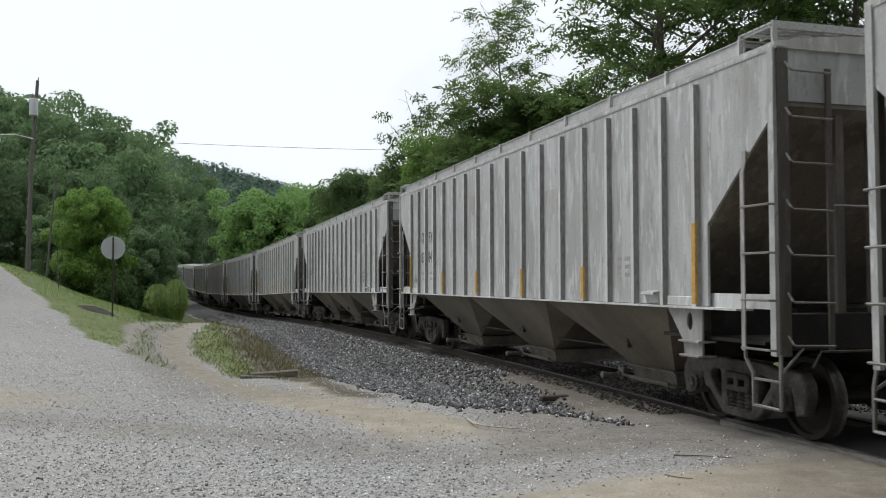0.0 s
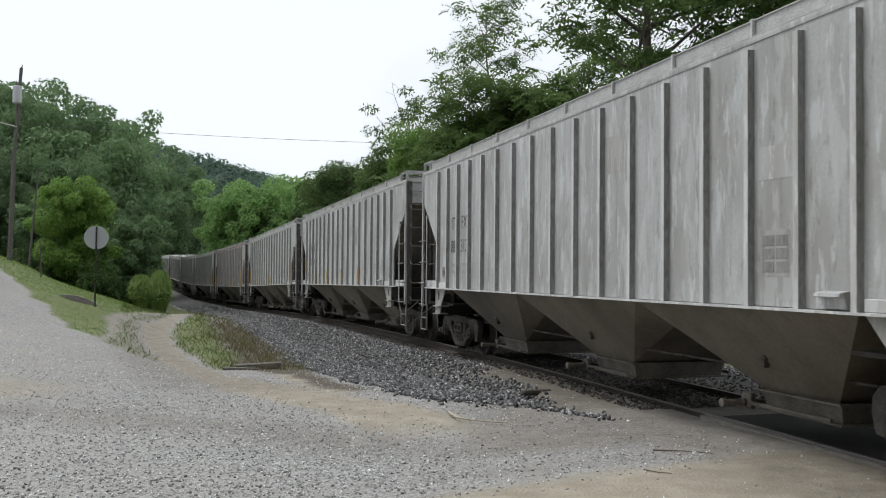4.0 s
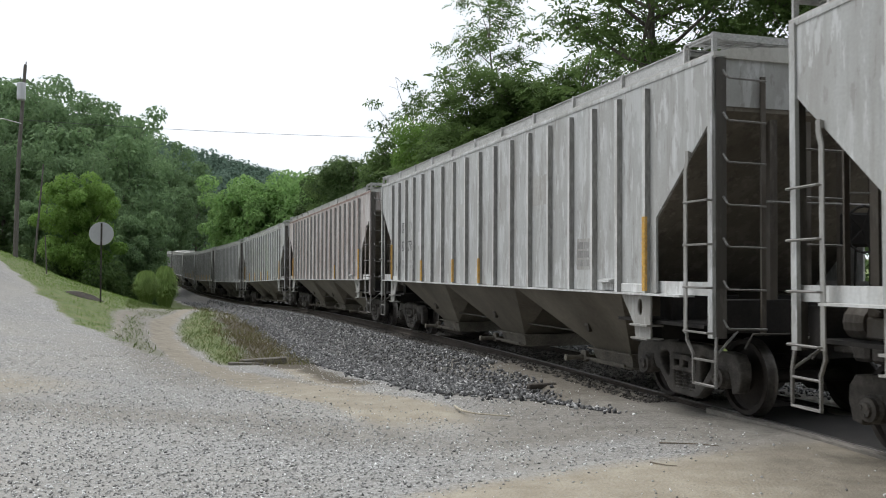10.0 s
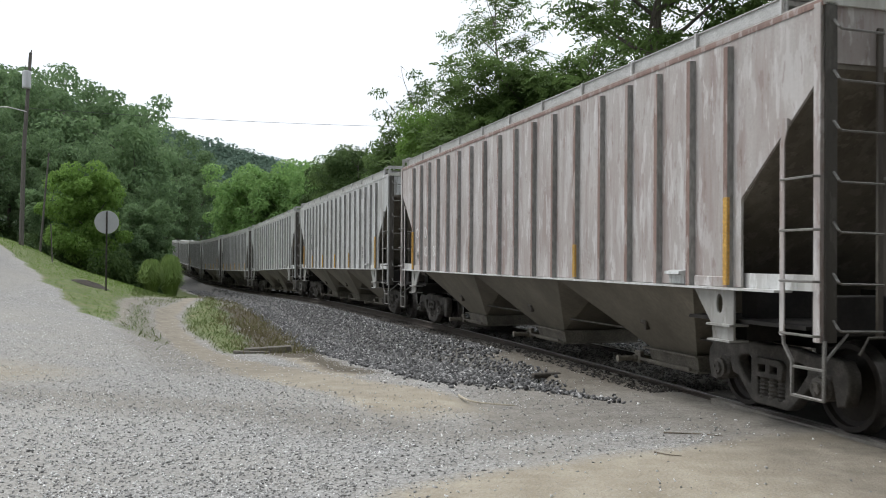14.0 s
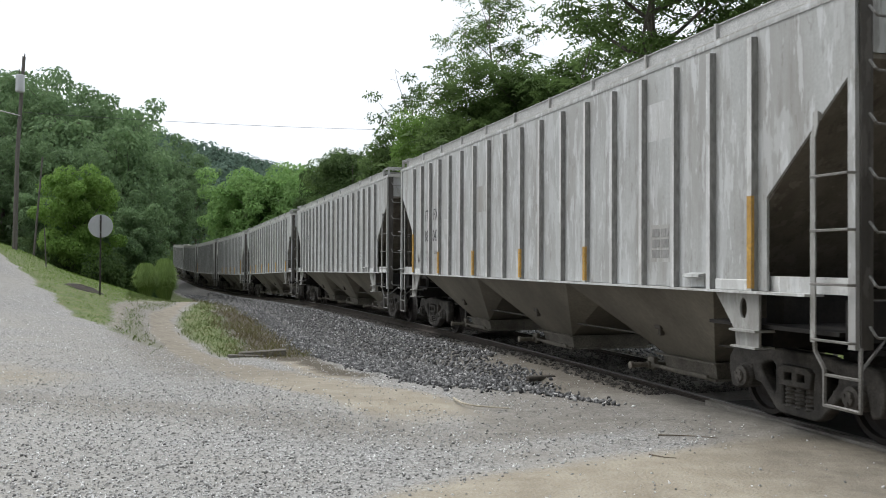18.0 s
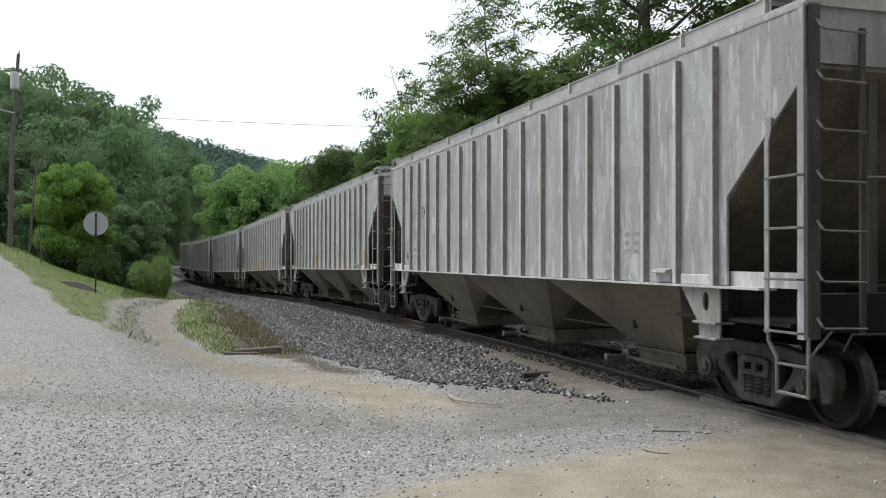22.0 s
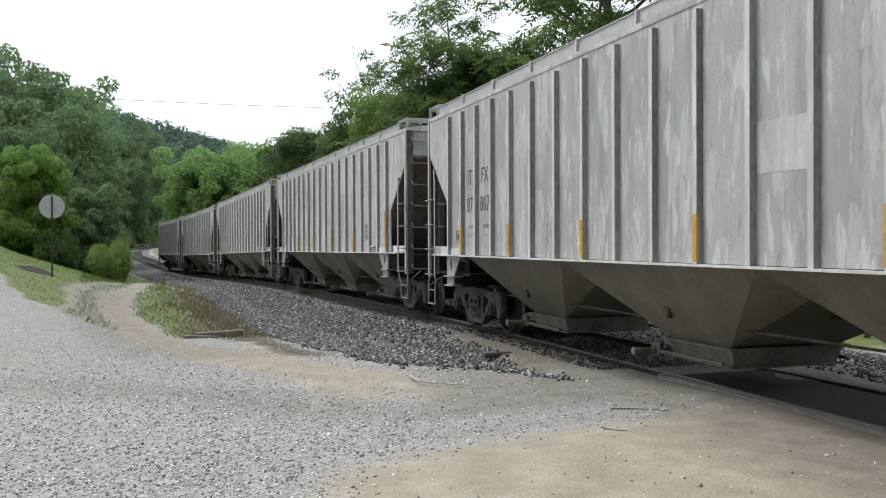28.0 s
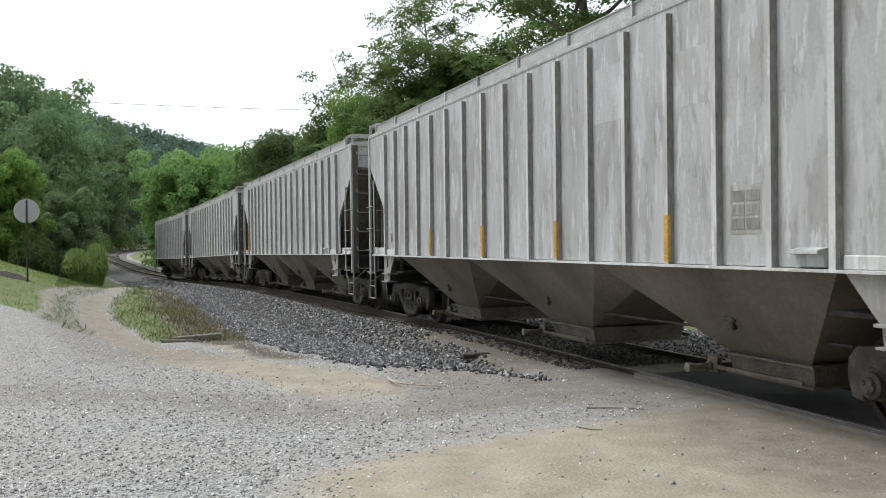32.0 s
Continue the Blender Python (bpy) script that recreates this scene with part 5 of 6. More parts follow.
tree("broadleaf_tree", "dense dark green broadleaf tree beyond the track", "tree", planted(1.9, 43.5), 11.8, 3.5, 23, LEAF_MID, 42, 0.2, 0.2, 24, 0.18, (0, 0), 1.0, 0.75, 1.2, 2.4, G, frond=0.64)
tree("broadleaf_tree", "dense mid green broadleaf tree beyond the track", "tree", planted(4.9, 43.0), 12.0, 3.5, 29, LEAF_MID, 42, 0.2, 0.2, 24, 0.18, (0, 0), 1.0, 0.75, 1.2, 2.4, G, frond=0.64)
tree("broadleaf_tree", "light green young tree beyond the track", "tree", planted(-0.6, 48.0), 11.0, 2.3, 31, LEAF_LIGHT, 330, 0.17, 0.15, 15, 0.13, (0, 0), 1.0, 0.9, 0.85, 1.8, G, shell=0.6)
tree("dead_topped_tree", "half-dead tree with bare twigs at its top", "tree", planted(-1.1, 57.0), 14.8, 3.4, 37, LEAF_DARK, 100, 0.19, 0.35, 17, 0.15, (-0.035, 0.0), 0.6, 0.6, 0.8, 0.3, G)
tree("broadleaf_tree", "dark green broadleaf tree beyond the track", "tree", planted(-2.6, 58.5), 11.2, 2.8, 38, LEAF_MID, 330, 0.2, 0.15, 14, 0.15, (0, 0), 1.0, 0.8, 1.0, 1.6, G, shell=0.5)
tree("broadleaf_tree", "dark green broadleaf tree beyond the track", "tree", planted(-6.2, 66.0), 11.4, 3.2, 41, LEAF_DARK, 330, 0.22, 0.15, 15, 0.17, (0, 0), 1.0, 0.8, 1.15, 1.6, G, shell=0.6)
tree("broadleaf_tree", "dark green broadleaf tree beyond the track", "tree", planted(-8.8, 80.0), 12.6, 3.4, 43, LEAF_MID, 300, 0.25, 0.12, 15, 0.17, (0, 0), 1.0, 0.8, 1.2, 1.6, G, shell=0.6)
tree("broadleaf_tree", "dark green broadleaf tree beyond the track", "tree", planted(-11.0, 95.0), 12.4, 3.4, 47, LEAF_DARK, 300, 0.28, 0.12, 15, 0.17, (0, 0), 1.0, 0.8, 1.2, 1.6, G, shell=0.6)

for x, y, h, sd in ((9.6, 42.0, 11.5, 91), (16.8, 33.0, 18.0, 93), (20.5, 30.0, 18.0, 95)):
    tree("locust_tree", "tall locust tree filling the row beyond the track", "tree", planted(x, y), h, 4.8, sd, LEAF_MID, 30, 0.22, 0.18, 26, 0.2, (0, 0), 0.95, 0.6, 1.2, 1.5, G, frond=0.70)

# the wood behind the grassy bank
W = "trees of the wood on the hillside"
kinds = [
    tree("woodland_tree", "leafy mid green tree of the hillside wood", "tree", planted(-31.0, 72.0), 15.5, 4.8, 51, LEAF_WOOD, 135, 0.36, 0.22, 16, 0.2, (0, 0), 1.0, 0.75, 1.35, 1.7, W, shell=0.8),
    tree("woodland_tree", "leafy mid green tree of the hillside wood", "tree", planted(-25.6, 70.0), 14.6, 4.6, 57, LEAF_WOOD, 135, 0.36, 0.22, 15, 0.2, (0, 0), 1.0, 0.75, 1.3, 1.7, W, shell=0.8),
    tree("woodland_tree", "dark green tree of the hillside wood", "tree", planted(-38.0, 78.0), 15.5, 4.9, 61, LEAF_WOOD, 135, 0.37, 0.22, 16, 0.22, (0, 0), 1.0, 0.75, 1.35, 1.7, W, shell=0.8),
]
rng = random.Random(4)
# x, y, height factor, kind
for x, y, f, k in ((-36, 66, 0.80, 1), (-42, 72, 0.95, 0), (-46, 84, 1.1, 2), (-34.5, 84, 1.12, 0), (-32.5, 86, 1.05, 1), (-30.5, 80, 0.85, 0), (-27.0, 62, 0.62, 0), (-31.5, 60, 0.62, 1),
                   (-37.5, 94, 0.95, 2), (-37.5, 100, 1.15, 2), (-45, 100, 1.25, 2), (-38.5, 108, 1.0, 1), (-53, 92, 1.2, 0), (-56, 78, 1.1, 1), (-46.0, 122, 1.0, 2), (-40.5, 61, 0.8, 2),
                   (-47, 65, 0.9, 0), (-24.5, 63, 0.5, 2), (-35.5, 55.5, 0.55, 0), (-55, 64, 1.0, 2), (-56, 168, 1.35, 0), (-62, 172, 1.6, 1), (-53.5, 180, 1.2, 1), (-58, 186, 1.6, 2), (-53.5, 197, 1.5, 0), (-65, 182, 1.8, 2)):
    o = copy_thing(kinds[k], Matrix.LocRotScale(planted(x, y), Euler((0, 0, rng.uniform(0, 6.28))), (f * rng.uniform(0.9, 1.1), f * rng.uniform(0.9, 1.1), f)))
tree("young_maple", "bright green young tree at the edge of the wood", "tree", planted(-21.4, 53.5), 6.4, 2.2, 71, LEAF_LIGHT, 380, 0.17, 0.1, 14, 0.09, (0, 0), 1.0, 0.8, 0.75, 1.7, W, shell=0.7)
tree("young_maple", "bright green young tree at the edge of the wood", "tree", planted(-24.3, 56.0), 4.9, 2.0, 73, LEAF_WOOD, 380, 0.17, 0.05, 14, 0.08, (0, 0), 1.0, 0.8, 0.75, 1.7, W, shell=0.7)
tree("young_maple", "dense mid green small tree beside the clump grass", "tree", planted(-19.0, 57.0), 5.4, 1.7, 79, LEAF_WOOD, 420, 0.15, 0.05, 15, 0.07, (0, 0), 1.0, 0.9, 0.6, 2.0, W, shell=0.7)
L2 = "light green trees past the bend"
lk = tree("light_tree", "light green rounded tree past the bend of the track", "tree", planted(-21.8, 106.0), 13.0, 4.6, 83, LEAF_SPRING, 170, 0.46, 0.1, 15, 0.2, (0, 0), 1.0, 0.75, 1.5, 1.7, L2, shell=0.9)
for x, y, f in ((-18.6, 104, 0.92), (-15.6, 108, 1.0), (-24.6, 112, 0.86), (-21.5, 116, 1.06), (-17.0, 118, 1.10), (-27.0, 121, 0.92), (-12.5, 112, 1.0)):
    copy_thing(lk, Matrix.LocRotScale(planted(x, y), Euler((0, 0, x)), (f, f, f)))


def thicket(name, label, seed, spots, mat, per, size, hi, category="undergrowth"):
    """Joined undergrowth: leafy clusters down to the ground."""
    rng = np.random.default_rng(seed)
    centres, radii = [], []
    for x, y, w, h in spots:
        z = ground_z(x, y)
        for _ in range(hi):
            centres.append((x + rng.normal() * w * 0.5, y + rng.normal() * w * 0.5, z + h * rng.uniform(0.08, 0.9)))
            radii.append(0.35 * h * rng.uniform(0.5, 1.0) + 0.15)
    q, n = leaf_quads(rng, centres, radii, per, size, 0.8)
    o = quads_mesh(name, q, n, mat)
    return tagged(o, label, category, kind="stuff")


spots = []
rr = random.Random(21)
for k in range(46):
    s = 8 + 2.1 * k
    p = beside(s, -rr.uniform(7.0, 9.5))
    spots.append((p.x, p.y, 1.6, rr.uniform(2.0, 4.2)))
thicket("trackside_thicket", "dense green undergrowth along the far side of the track", 5, spots, LEAF_DARK, 90, 0.26, 6)
spots = []
for k in range(34):
    f = k / 33
    spots.append((-42 + 18.0 * f + rr.uniform(-1, 1), 58 + rr.uniform(0, 14) + 6 * f, 2.2, rr.uniform(1.2, 3.2)))
thicket("wood_edge_thicket", "dark shady undergrowth at the edge of the wood", 6, spots, LEAF_DARK, 110, 0.30, 7)
spots = []
for k in range(44):
    f = rr.uniform(0, 1)
    spots.append((-26.5 + 7.5 * f, 53.5 - 1.5 * f + rr.uniform(0, 5.5), 0.9, rr.uniform(0.8, 2.6)))
thicket("bank_shrubs", "dark green shrubs along the top of the bank", 7, spots, LEAF_DARK, 90, 0.18, 5)
spots = []
for k in range(30):
    s = 84 + 3.2 * k
    p = beside(s, -rr.uniform(8.5, 12.0))
    spots.append((p.x, p.y, 2.0, rr.uniform(1.0, 2.4)))
for k in range(18):
    far = rr.uniform(74, 112)
    spots.append((-0.375 * far + rr.uniform(-1.5, 1.5), far, 1.6, rr.uniform(2.5, 4.5)))
for k in range(16):
    far = rr.uniform(160, 196)
    spots.append((-50.5 - rr.uniform(0, 5), far, 2.4, rr.uniform(2.5, 5.0)))
thicket("bend_thicket", "green undergrowth crowding the bend of the track", 9, spots, LEAF_MID, 110, 0.36, 6)


def far_wood(name, label, seed, n, mat, size, per, at, blob):
    """Canopies of a far wooded slope, joined."""
    rng = np.random.default_rng(seed)
    centres, radii = [], []
    for _ in range(n):
        centres.append(at(rng))
        radii.append(blob * rng.uniform(0.6, 1.2))
    q, m = leaf_quads(rng, centres, radii, per, size, 0.85, shell=1.4, slim=0.8)
    return tagged(quads_mesh(name, q, m, mat), label, "far woods", kind="stuff")


def crest_of(a):
    """Height of the wooded slope's crest by bearing."""
    return float(np.interp(a, [-0.62, -0.49, -0.41, -0.29, -0.21, -0.15, 0.02], [80, 61, 51, 41, 35.5, 31, 20]))


def left_slope(rng):
    a, b = (rng.uniform(-0.34, -0.08) if rng.uniform() < 0.6 else rng.uniform(-0.62, 0.02)), rng.uniform(0, 1) ** 0.5
    r = 226 + 60 * b
    return (r * math.sin(a), r * math.cos(a), b ** 0.8 * crest_of(a) * 1.01 - 1.0 + rng.normal() * 0.8)


def far_ridge(rng):
    a, b = rng.uniform(-0.27, -0.05), rng.uniform(0, 1) ** 0.6
    r = 520 + 160 * b
    return (r * math.sin(a), r * math.cos(a), b * np.interp(a, [-0.3, -0.2, -0.15, -0.1, 0.06], [86, 79, 75, 75, 75]) + rng.normal() * 2)


def slope_surface(name, label, a0, a1, r0, r1, height, mat):
    """The ground of a wooded hillside, as a fan of facets under its trees."""
    na, nr = 40, 14
    verts, faces = [], []
    for i in range(na + 1):
        a = a0 + (a1 - a0) * i / na
        for k in range(nr + 1):
            b = k / nr
            r = r0 + (r1 - r0) * b
            verts.append((r * math.sin(a), r * math.cos(a), height(a, b)))
        verts.append((1.3 * r1 * math.sin(a), 1.3 * r1 * math.cos(a), -5.0))
    m = nr + 2
    for i in range(na):
        for k in range(m - 1):
            faces.append((i * m + k, i * m + k + 1, (i + 1) * m + k + 1, (i + 1) * m + k))
    return tagged(raw(name, verts, faces, mat, smooth_=True), label, "hillside", kind="structure")


# Dark green fills gaps between the crowns; canopy shade is put into the colour.
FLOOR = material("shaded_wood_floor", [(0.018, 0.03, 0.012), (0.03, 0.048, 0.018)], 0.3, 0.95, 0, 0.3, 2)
slope_surface("hillside", "hillside surface coloured dark as the shade under its trees", -0.75, 0.05, 222, 290, lambda a, b: b ** 0.8 * crest_of(a) * 1.01 - 3.2, FLOOR)
slope_surface("hillside_far", "ridge surface coloured dark as the shade under its trees", -0.5, 0.3, 510, 690, lambda a, b: b * 74 - 8, FLOOR)


# Unseen foliage added behind the camera; it cuts sky light on camera-facing sides.
def behind(rng):
    a, b = rng.uniform(1.75, 4.35), rng.uniform(0, 1)
    r = 15 + 24 * b
    return (r * math.sin(a), r * math.cos(a), rng.uniform(0, 1) * (14 + 28 * b))


far_wood("wood_behind", "unseen foliage added behind the camera to cut sky light", 15, 560, LEAF_DARK, 1.5, 45, behind, 3.2)
far_wood("wooded_slope", "woods on the slope beyond the valley, haze-tinted green leaves", 13, 2600, LEAF_FAR, 0.85, 80, left_slope, 3.4)
far_wood("distant_ridge", "distant wooded ridge, blue haze put into its leaf colour", 14, 700, LEAF_HAZE, 1.9, 90, far_ridge, 6.0)

# ---- roadside things ----
def sign():
    x, y = -13.25, 35.0
    z = ground_z(x, y)
    s = thing("warning_sign", "round aluminium road sign seen from behind on a steel post", "road sign", m=pose(x, y, z, 0, 0, 19))
    bm = bmesh.new()
    prism(bm, [(-0.032, -0.018), (-0.018, 0.018), (0.018, 0.018), (0.032, -0.018), (0.022, -0.018), (0.011, 0.008), (-0.011, 0.008), (-0.022, -0.018)], "z", -0.3, 3.4 - z + 0.42)
    part("post", bm, material("dark_steel_post", [(0.05, 0.045, 0.04), (0.09, 0.08, 0.07)], 5, 0.7, 0.3, 0.2, 40), s)
    bm = bmesh.new()
    lathe(bm, [(0.0, 0.022), (0.45, 0.022), (0.457, 0.025), (0.457, 0.029), (0.45, 0.031), (0.0, 0.031)], "y", 32, 0, 0, 3.4 - z)
    part("disc", bm, SIGN_BACK, s, "bare grey aluminium back of the disc")
    for dz in (-0.25, 0.25):
        bm = bmesh.new()
        lathe(bm, [(0.0, -0.022), (0.014, -0.022), (0.014, -0.010), (0.0, -0.010)], "y", 6, 0, 0, 3.4 - z + dz)
        part("bolt", bm, GALV, s)


def power_pole():
    x, y = -22.3, 47.0
    z = ground_z(x, y)
    p = thing("power_pole", "weathered wooden power pole with a transformer and lamp", "utility pole", m=Matrix.Translation((x, y, z)))
    h = 12.95 - z
    bm = bmesh.new()
    tube(bm, [(0, 0, -0.4), (0.08, 0, h * 0.5), (0.36, 0, h)], 0.135, 10, 0.085)
    part("pole", bm, POLE, p)
    bm = bmesh.new()
    lathe(bm, [(0.0, h - 1.95), (0.20, h - 1.95), (0.22, h - 1.9), (0.22, h - 1.1), (0.19, h - 1.03), (0.0, h - 1.0)], "z", 14, 0.33, -0.33, 0)
    part("transformer", bm, SIGN_BACK, p, "pale grey transformer can")
    bm = bmesh.new()
    tube(bm, [(0.28, -0.33, h - 1.0), (0.27, -0.33, h - 0.75)], 0.03, 6)
    part("insulator", bm, CAST, p)
    bm = bmesh.new()
    tube(bm, [(0.37, 0.0, h), (0.40, 0, h + 0.05), (0.40, 0, h + 0.16)], 0.03, 6)
    part("top_insulator", bm, CAST, p)
    bm = bmesh.new()
    tube(bm, [(0.25, -0.1, h - 3.15), (-0.6, -0.35, h - 2.95), (-1.35, -0.5, h - 2.98)], 0.028, 6)
    arm = part("lamp_arm", bm, GALV, p)
    bm = bmesh.new()
    lathe(bm, [(0.0, h - 3.0), (0.10, h - 3.0), (0.14, h - 3.1), (0.19, h - 3.22), (0.17, h - 3.36), (0.10, h - 3.42), (0.0, h - 3.43)], "z", 12, -1.5, -0.53, 0)
    part("lamp_head", bm, material("milky_lamp_cover", [(0.6, 0.62, 0.62), (0.72, 0.73, 0.73)], 5, 0.3, 0, 0, 30), arm, "milky white lamp cover")
    g = thing("guy_stake", "thin grey leaning timber stake on the bank", "stake", m=Matrix.Translation(planted(-19.3, 44.0)))
    bm = bmesh.new()
    tube(bm, [(0, 0, -0.3), (-0.12, 0, 1.9)], 0.035, 6, 0.028)
    part("stake", bm, POLE, g)
    g = thing("support_pole", "second slim wooden pole leaning by the power pole", "utility pole", m=Matrix.Translation(planted(-22.9, 50.5)))
    bm = bmesh.new()
    tube(bm, [(0, 0, -0.3), (0.45, 0, 5.6)], 0.07, 8, 0.045)
    part("pole", bm, POLE, g)
    for k, (za, zb, sag) in enumerate(((10.0, 11.6, 0.5),)):
        bm = bmesh.new()
        a, b = Vector((x + 0.35, y, za)), Vector((16.0, 62.0, zb))
        pts = [a.lerp(b, f / 16) - Vector((0, 0, sag * 4 * (f / 16) * (1 - f / 16))) for f in range(17)]
        tube(bm, pts, 0.013, 4)
        tagged(part("overhead_wire", bm, BLACK), "thin black overhead wire from the power pole", "wire")


def clump(name, label, x, y, h, w, n, seed):
    """Arching blades of tall ornamental grass."""
    rng = np.random.default_rng(seed)
    z = ground_z(x, y)
    ang, rad = rng.uniform(0, 6.28, n), rng.uniform(0, 0.42, n) * w
    base = np.column_stack([np.cos(ang) * rad, np.sin(ang) * rad, np.zeros(n) - 0.05])
    lean = rng.uniform(0.0, 1.0, n) * w
    ln = h * rng.uniform(0.35, 1.0, n) ** 0.7
    dirv = np.column_stack([np.cos(ang), np.sin(ang), np.zeros(n)])
    side = np.column_stack([-np.sin(ang), np.cos(ang), np.zeros(n)]) * 0.021
    up = np.array([0, 0, 1.0])
    ln = ln * np.sqrt(1 - 0.72 * (lean / w) ** 2)
    p1 = base + dirv * (lean * 0.30)[:, None] + up * (ln * 0.60)[:, None]
    p2 = base + dirv * (lean * 0.66)[:, None] + up * (ln * 0.95)[:, None]
    p3 = base + dirv * (lean * 1.0)[:, None] + up * (ln * 0.84)[:, None]
    q = np.concatenate([np.stack([base - side, base + side, p1 + side, p1 - side], 1), np.stack([p1 - side, p1 + side, p2 + side, p2 - side], 1), np.stack([p2 - side, p2 + side, p3 + side * 0.1, p3 - side * 0.1], 1)])
    t = thing(name, label, "ornamental grass", "clumps of ornamental grass", m=Matrix.Translation((x, y, z)))
    quads_mesh("foliage", q.reshape(-1, 3), 3 * n, REED, t)


OLD = material("grey_rotting_timber", [(0.10, 0.092, 0.08), (0.20, 0.185, 0.16)], 3, 0.9, 0, 0.5, 30, (1, 8, 8))


def old_timbers():
    p = (-4.5, 22.9)
    z = ground_z(*p)
    t = thing("old_tie", "weathered half-buried railway tie lying in the grass", "timber", "old timbers", m=pose(p[0], p[1], z + 0.07, 2, -3, 10))
    bm = bmesh.new()
    box(bm, -0.60, 0.60, -0.11, 0.11, -0.09, 0.08, 0.02)
    part("timber", bm, OLD, t)
    t = thing("old_plank", "weathered plank lying across the grass below the ballast", "timber", "old timbers", m=pose(p[0] - 0.35, p[1] - 0.35, ground_z(p[0] - .35, p[1] - .35) + 0.03, 0, 2, 6))
    bm = bmesh.new()
    box(bm, -0.45, 0.45, -0.07, 0.07, -0.04, 0.03, 0.01)
    part("timber", bm, PLANK, t)
    t = thing("broken_plank", "dark broken plank on the ballast toe", "timber", "old timbers", m=pose(1.62, 14.1, ground_z(1.62, 14.1) + 0.03, 0, 0, 20))
    bm = bmesh.new()
    box(bm, -0.24, 0.24, -0.06, 0.06, -0.04, 0.04, 0.015)
    part("timber", bm, TIE, t)
    for k, (x, y, ln, a) in enumerate(((6.9, 17.4, 1.9, 70), (7.2, 17.6, 1.8, 74))):
        t = thing("stacked_tie", "dark old railway tie stacked beyond the track", "timber", "stacked old ties", m=pose(x, y, ground_z(x, y) + 0.09 + 0.19 * k, 0, 0, a))
        bm = bmesh.new()
        box(bm, -ln / 2, ln / 2, -0.12, 0.12, -0.095, 0.095, 0.015)
        part("timber", bm, TIE, t)
    for k in range(4):
        x, y = 6.6 + 0.28 * k, 15.9 - 0.45 * k
        t = thing("marker_stake", "pale short timber stake beyond the track", "stake", "stakes beyond the track", m=Matrix.Translation(planted(x, y)))
        bm = bmesh.new()
        box(bm, -0.03, 0.03, -0.03, 0.03, -0.2, 0.42 + 0.03 * (k % 2), 0.006)
        part("stake", bm, PLANK, t)


def sticks():
    def one(name, label, pts, r, mat):
        bm = bmesh.new()
        tube(bm, [(x, y, ground_z(x, y) + dz) for x, y, dz in pts], r, 6, r * 0.5)
        tagged(part(name, bm, mat), label, "stick", "fallen sticks")
    pale = material("bleached_stick", [(0.34, 0.30, 0.23), (0.5, 0.45, 0.36)], 6, 0.8, 0, 0.2, 40)
    one("fallen_stick", "bleached curved stick lying on the dirt", [(0.20, 11.55, 0.035), (0.24, 11.30, 0.045), (0.30, 11.08, 0.05), (0.42, 10.95, 0.045), (0.62, 10.86, 0.04), (0.86, 10.80, 0.03)], 0.017, pale)
    dark = material("dark_twig", [(0.10, 0.08, 0.06), (0.18, 0.15, 0.11)], 6, 0.9, 0, 0.2, 40)
    one("fallen_twig", "dark thin twig lying on the dirt", [(2.25, 9.15, 0.01), (2.45, 9.08, 0.012), (2.62, 9.02, 0.01), (2.78, 8.90, 0.01)], 0.008, dark)
    one("fallen_twig", "dark thin twig lying on the dirt", [(1.92, 8.15, 0.01), (2.02, 8.0, 0.012), (2.12, 7.96, 0.01)], 0.007, dark)


def dug_soil():
    """A low spill of dark dug soil behind the sign."""
    rng = np.random.default_rng(77)
    na, nr = 20, 5
    verts, faces = [], []
    for i in range(na):
        a = 6.28318 * i / na
        edge = rng.uniform(0.85, 1.15)
        for k in range(nr):
            r = edge * (0.02 + k / (nr - 1))
            x, y = -14.05 + 0.75 * r * math.cos(a), 35.5 + 1.0 * r * math.sin(a)
            verts.append((x, y, ground_z(x, y) + 0.16 * (1 - r * r) * rng.uniform(0.7, 1.2) - 0.02))
    for i in range(na):
        j = (i + 1) % na
        for k in range(nr - 1):
            faces.append((i * nr + k, i * nr + k + 1, j * nr + k + 1, j * nr + k))
    faces.append([i * nr for i in range(na)])
    soil = material("dark_dug_soil", [(0.018, 0.014, 0.011), (0.045, 0.034, 0.025)], 4, 0.95, 0, 0.8, 25)
    tagged(raw("dirt_mound", verts, faces, soil, smooth_=True), "low heap of dark dug soil in the grass", "dirt mound")


sign()
dug_soil()
power_pole()
clump("grass_clump", "tall arching ornamental grass clump on the bank", -16.05, 49.0, 2.0, 0.70, 3400, 1)
clump("grass_clump", "tall arching ornamental grass clump on the bank", -16.25, 53.0, 2.75, 0.78, 3400, 2)
old_timbers()
sticks()

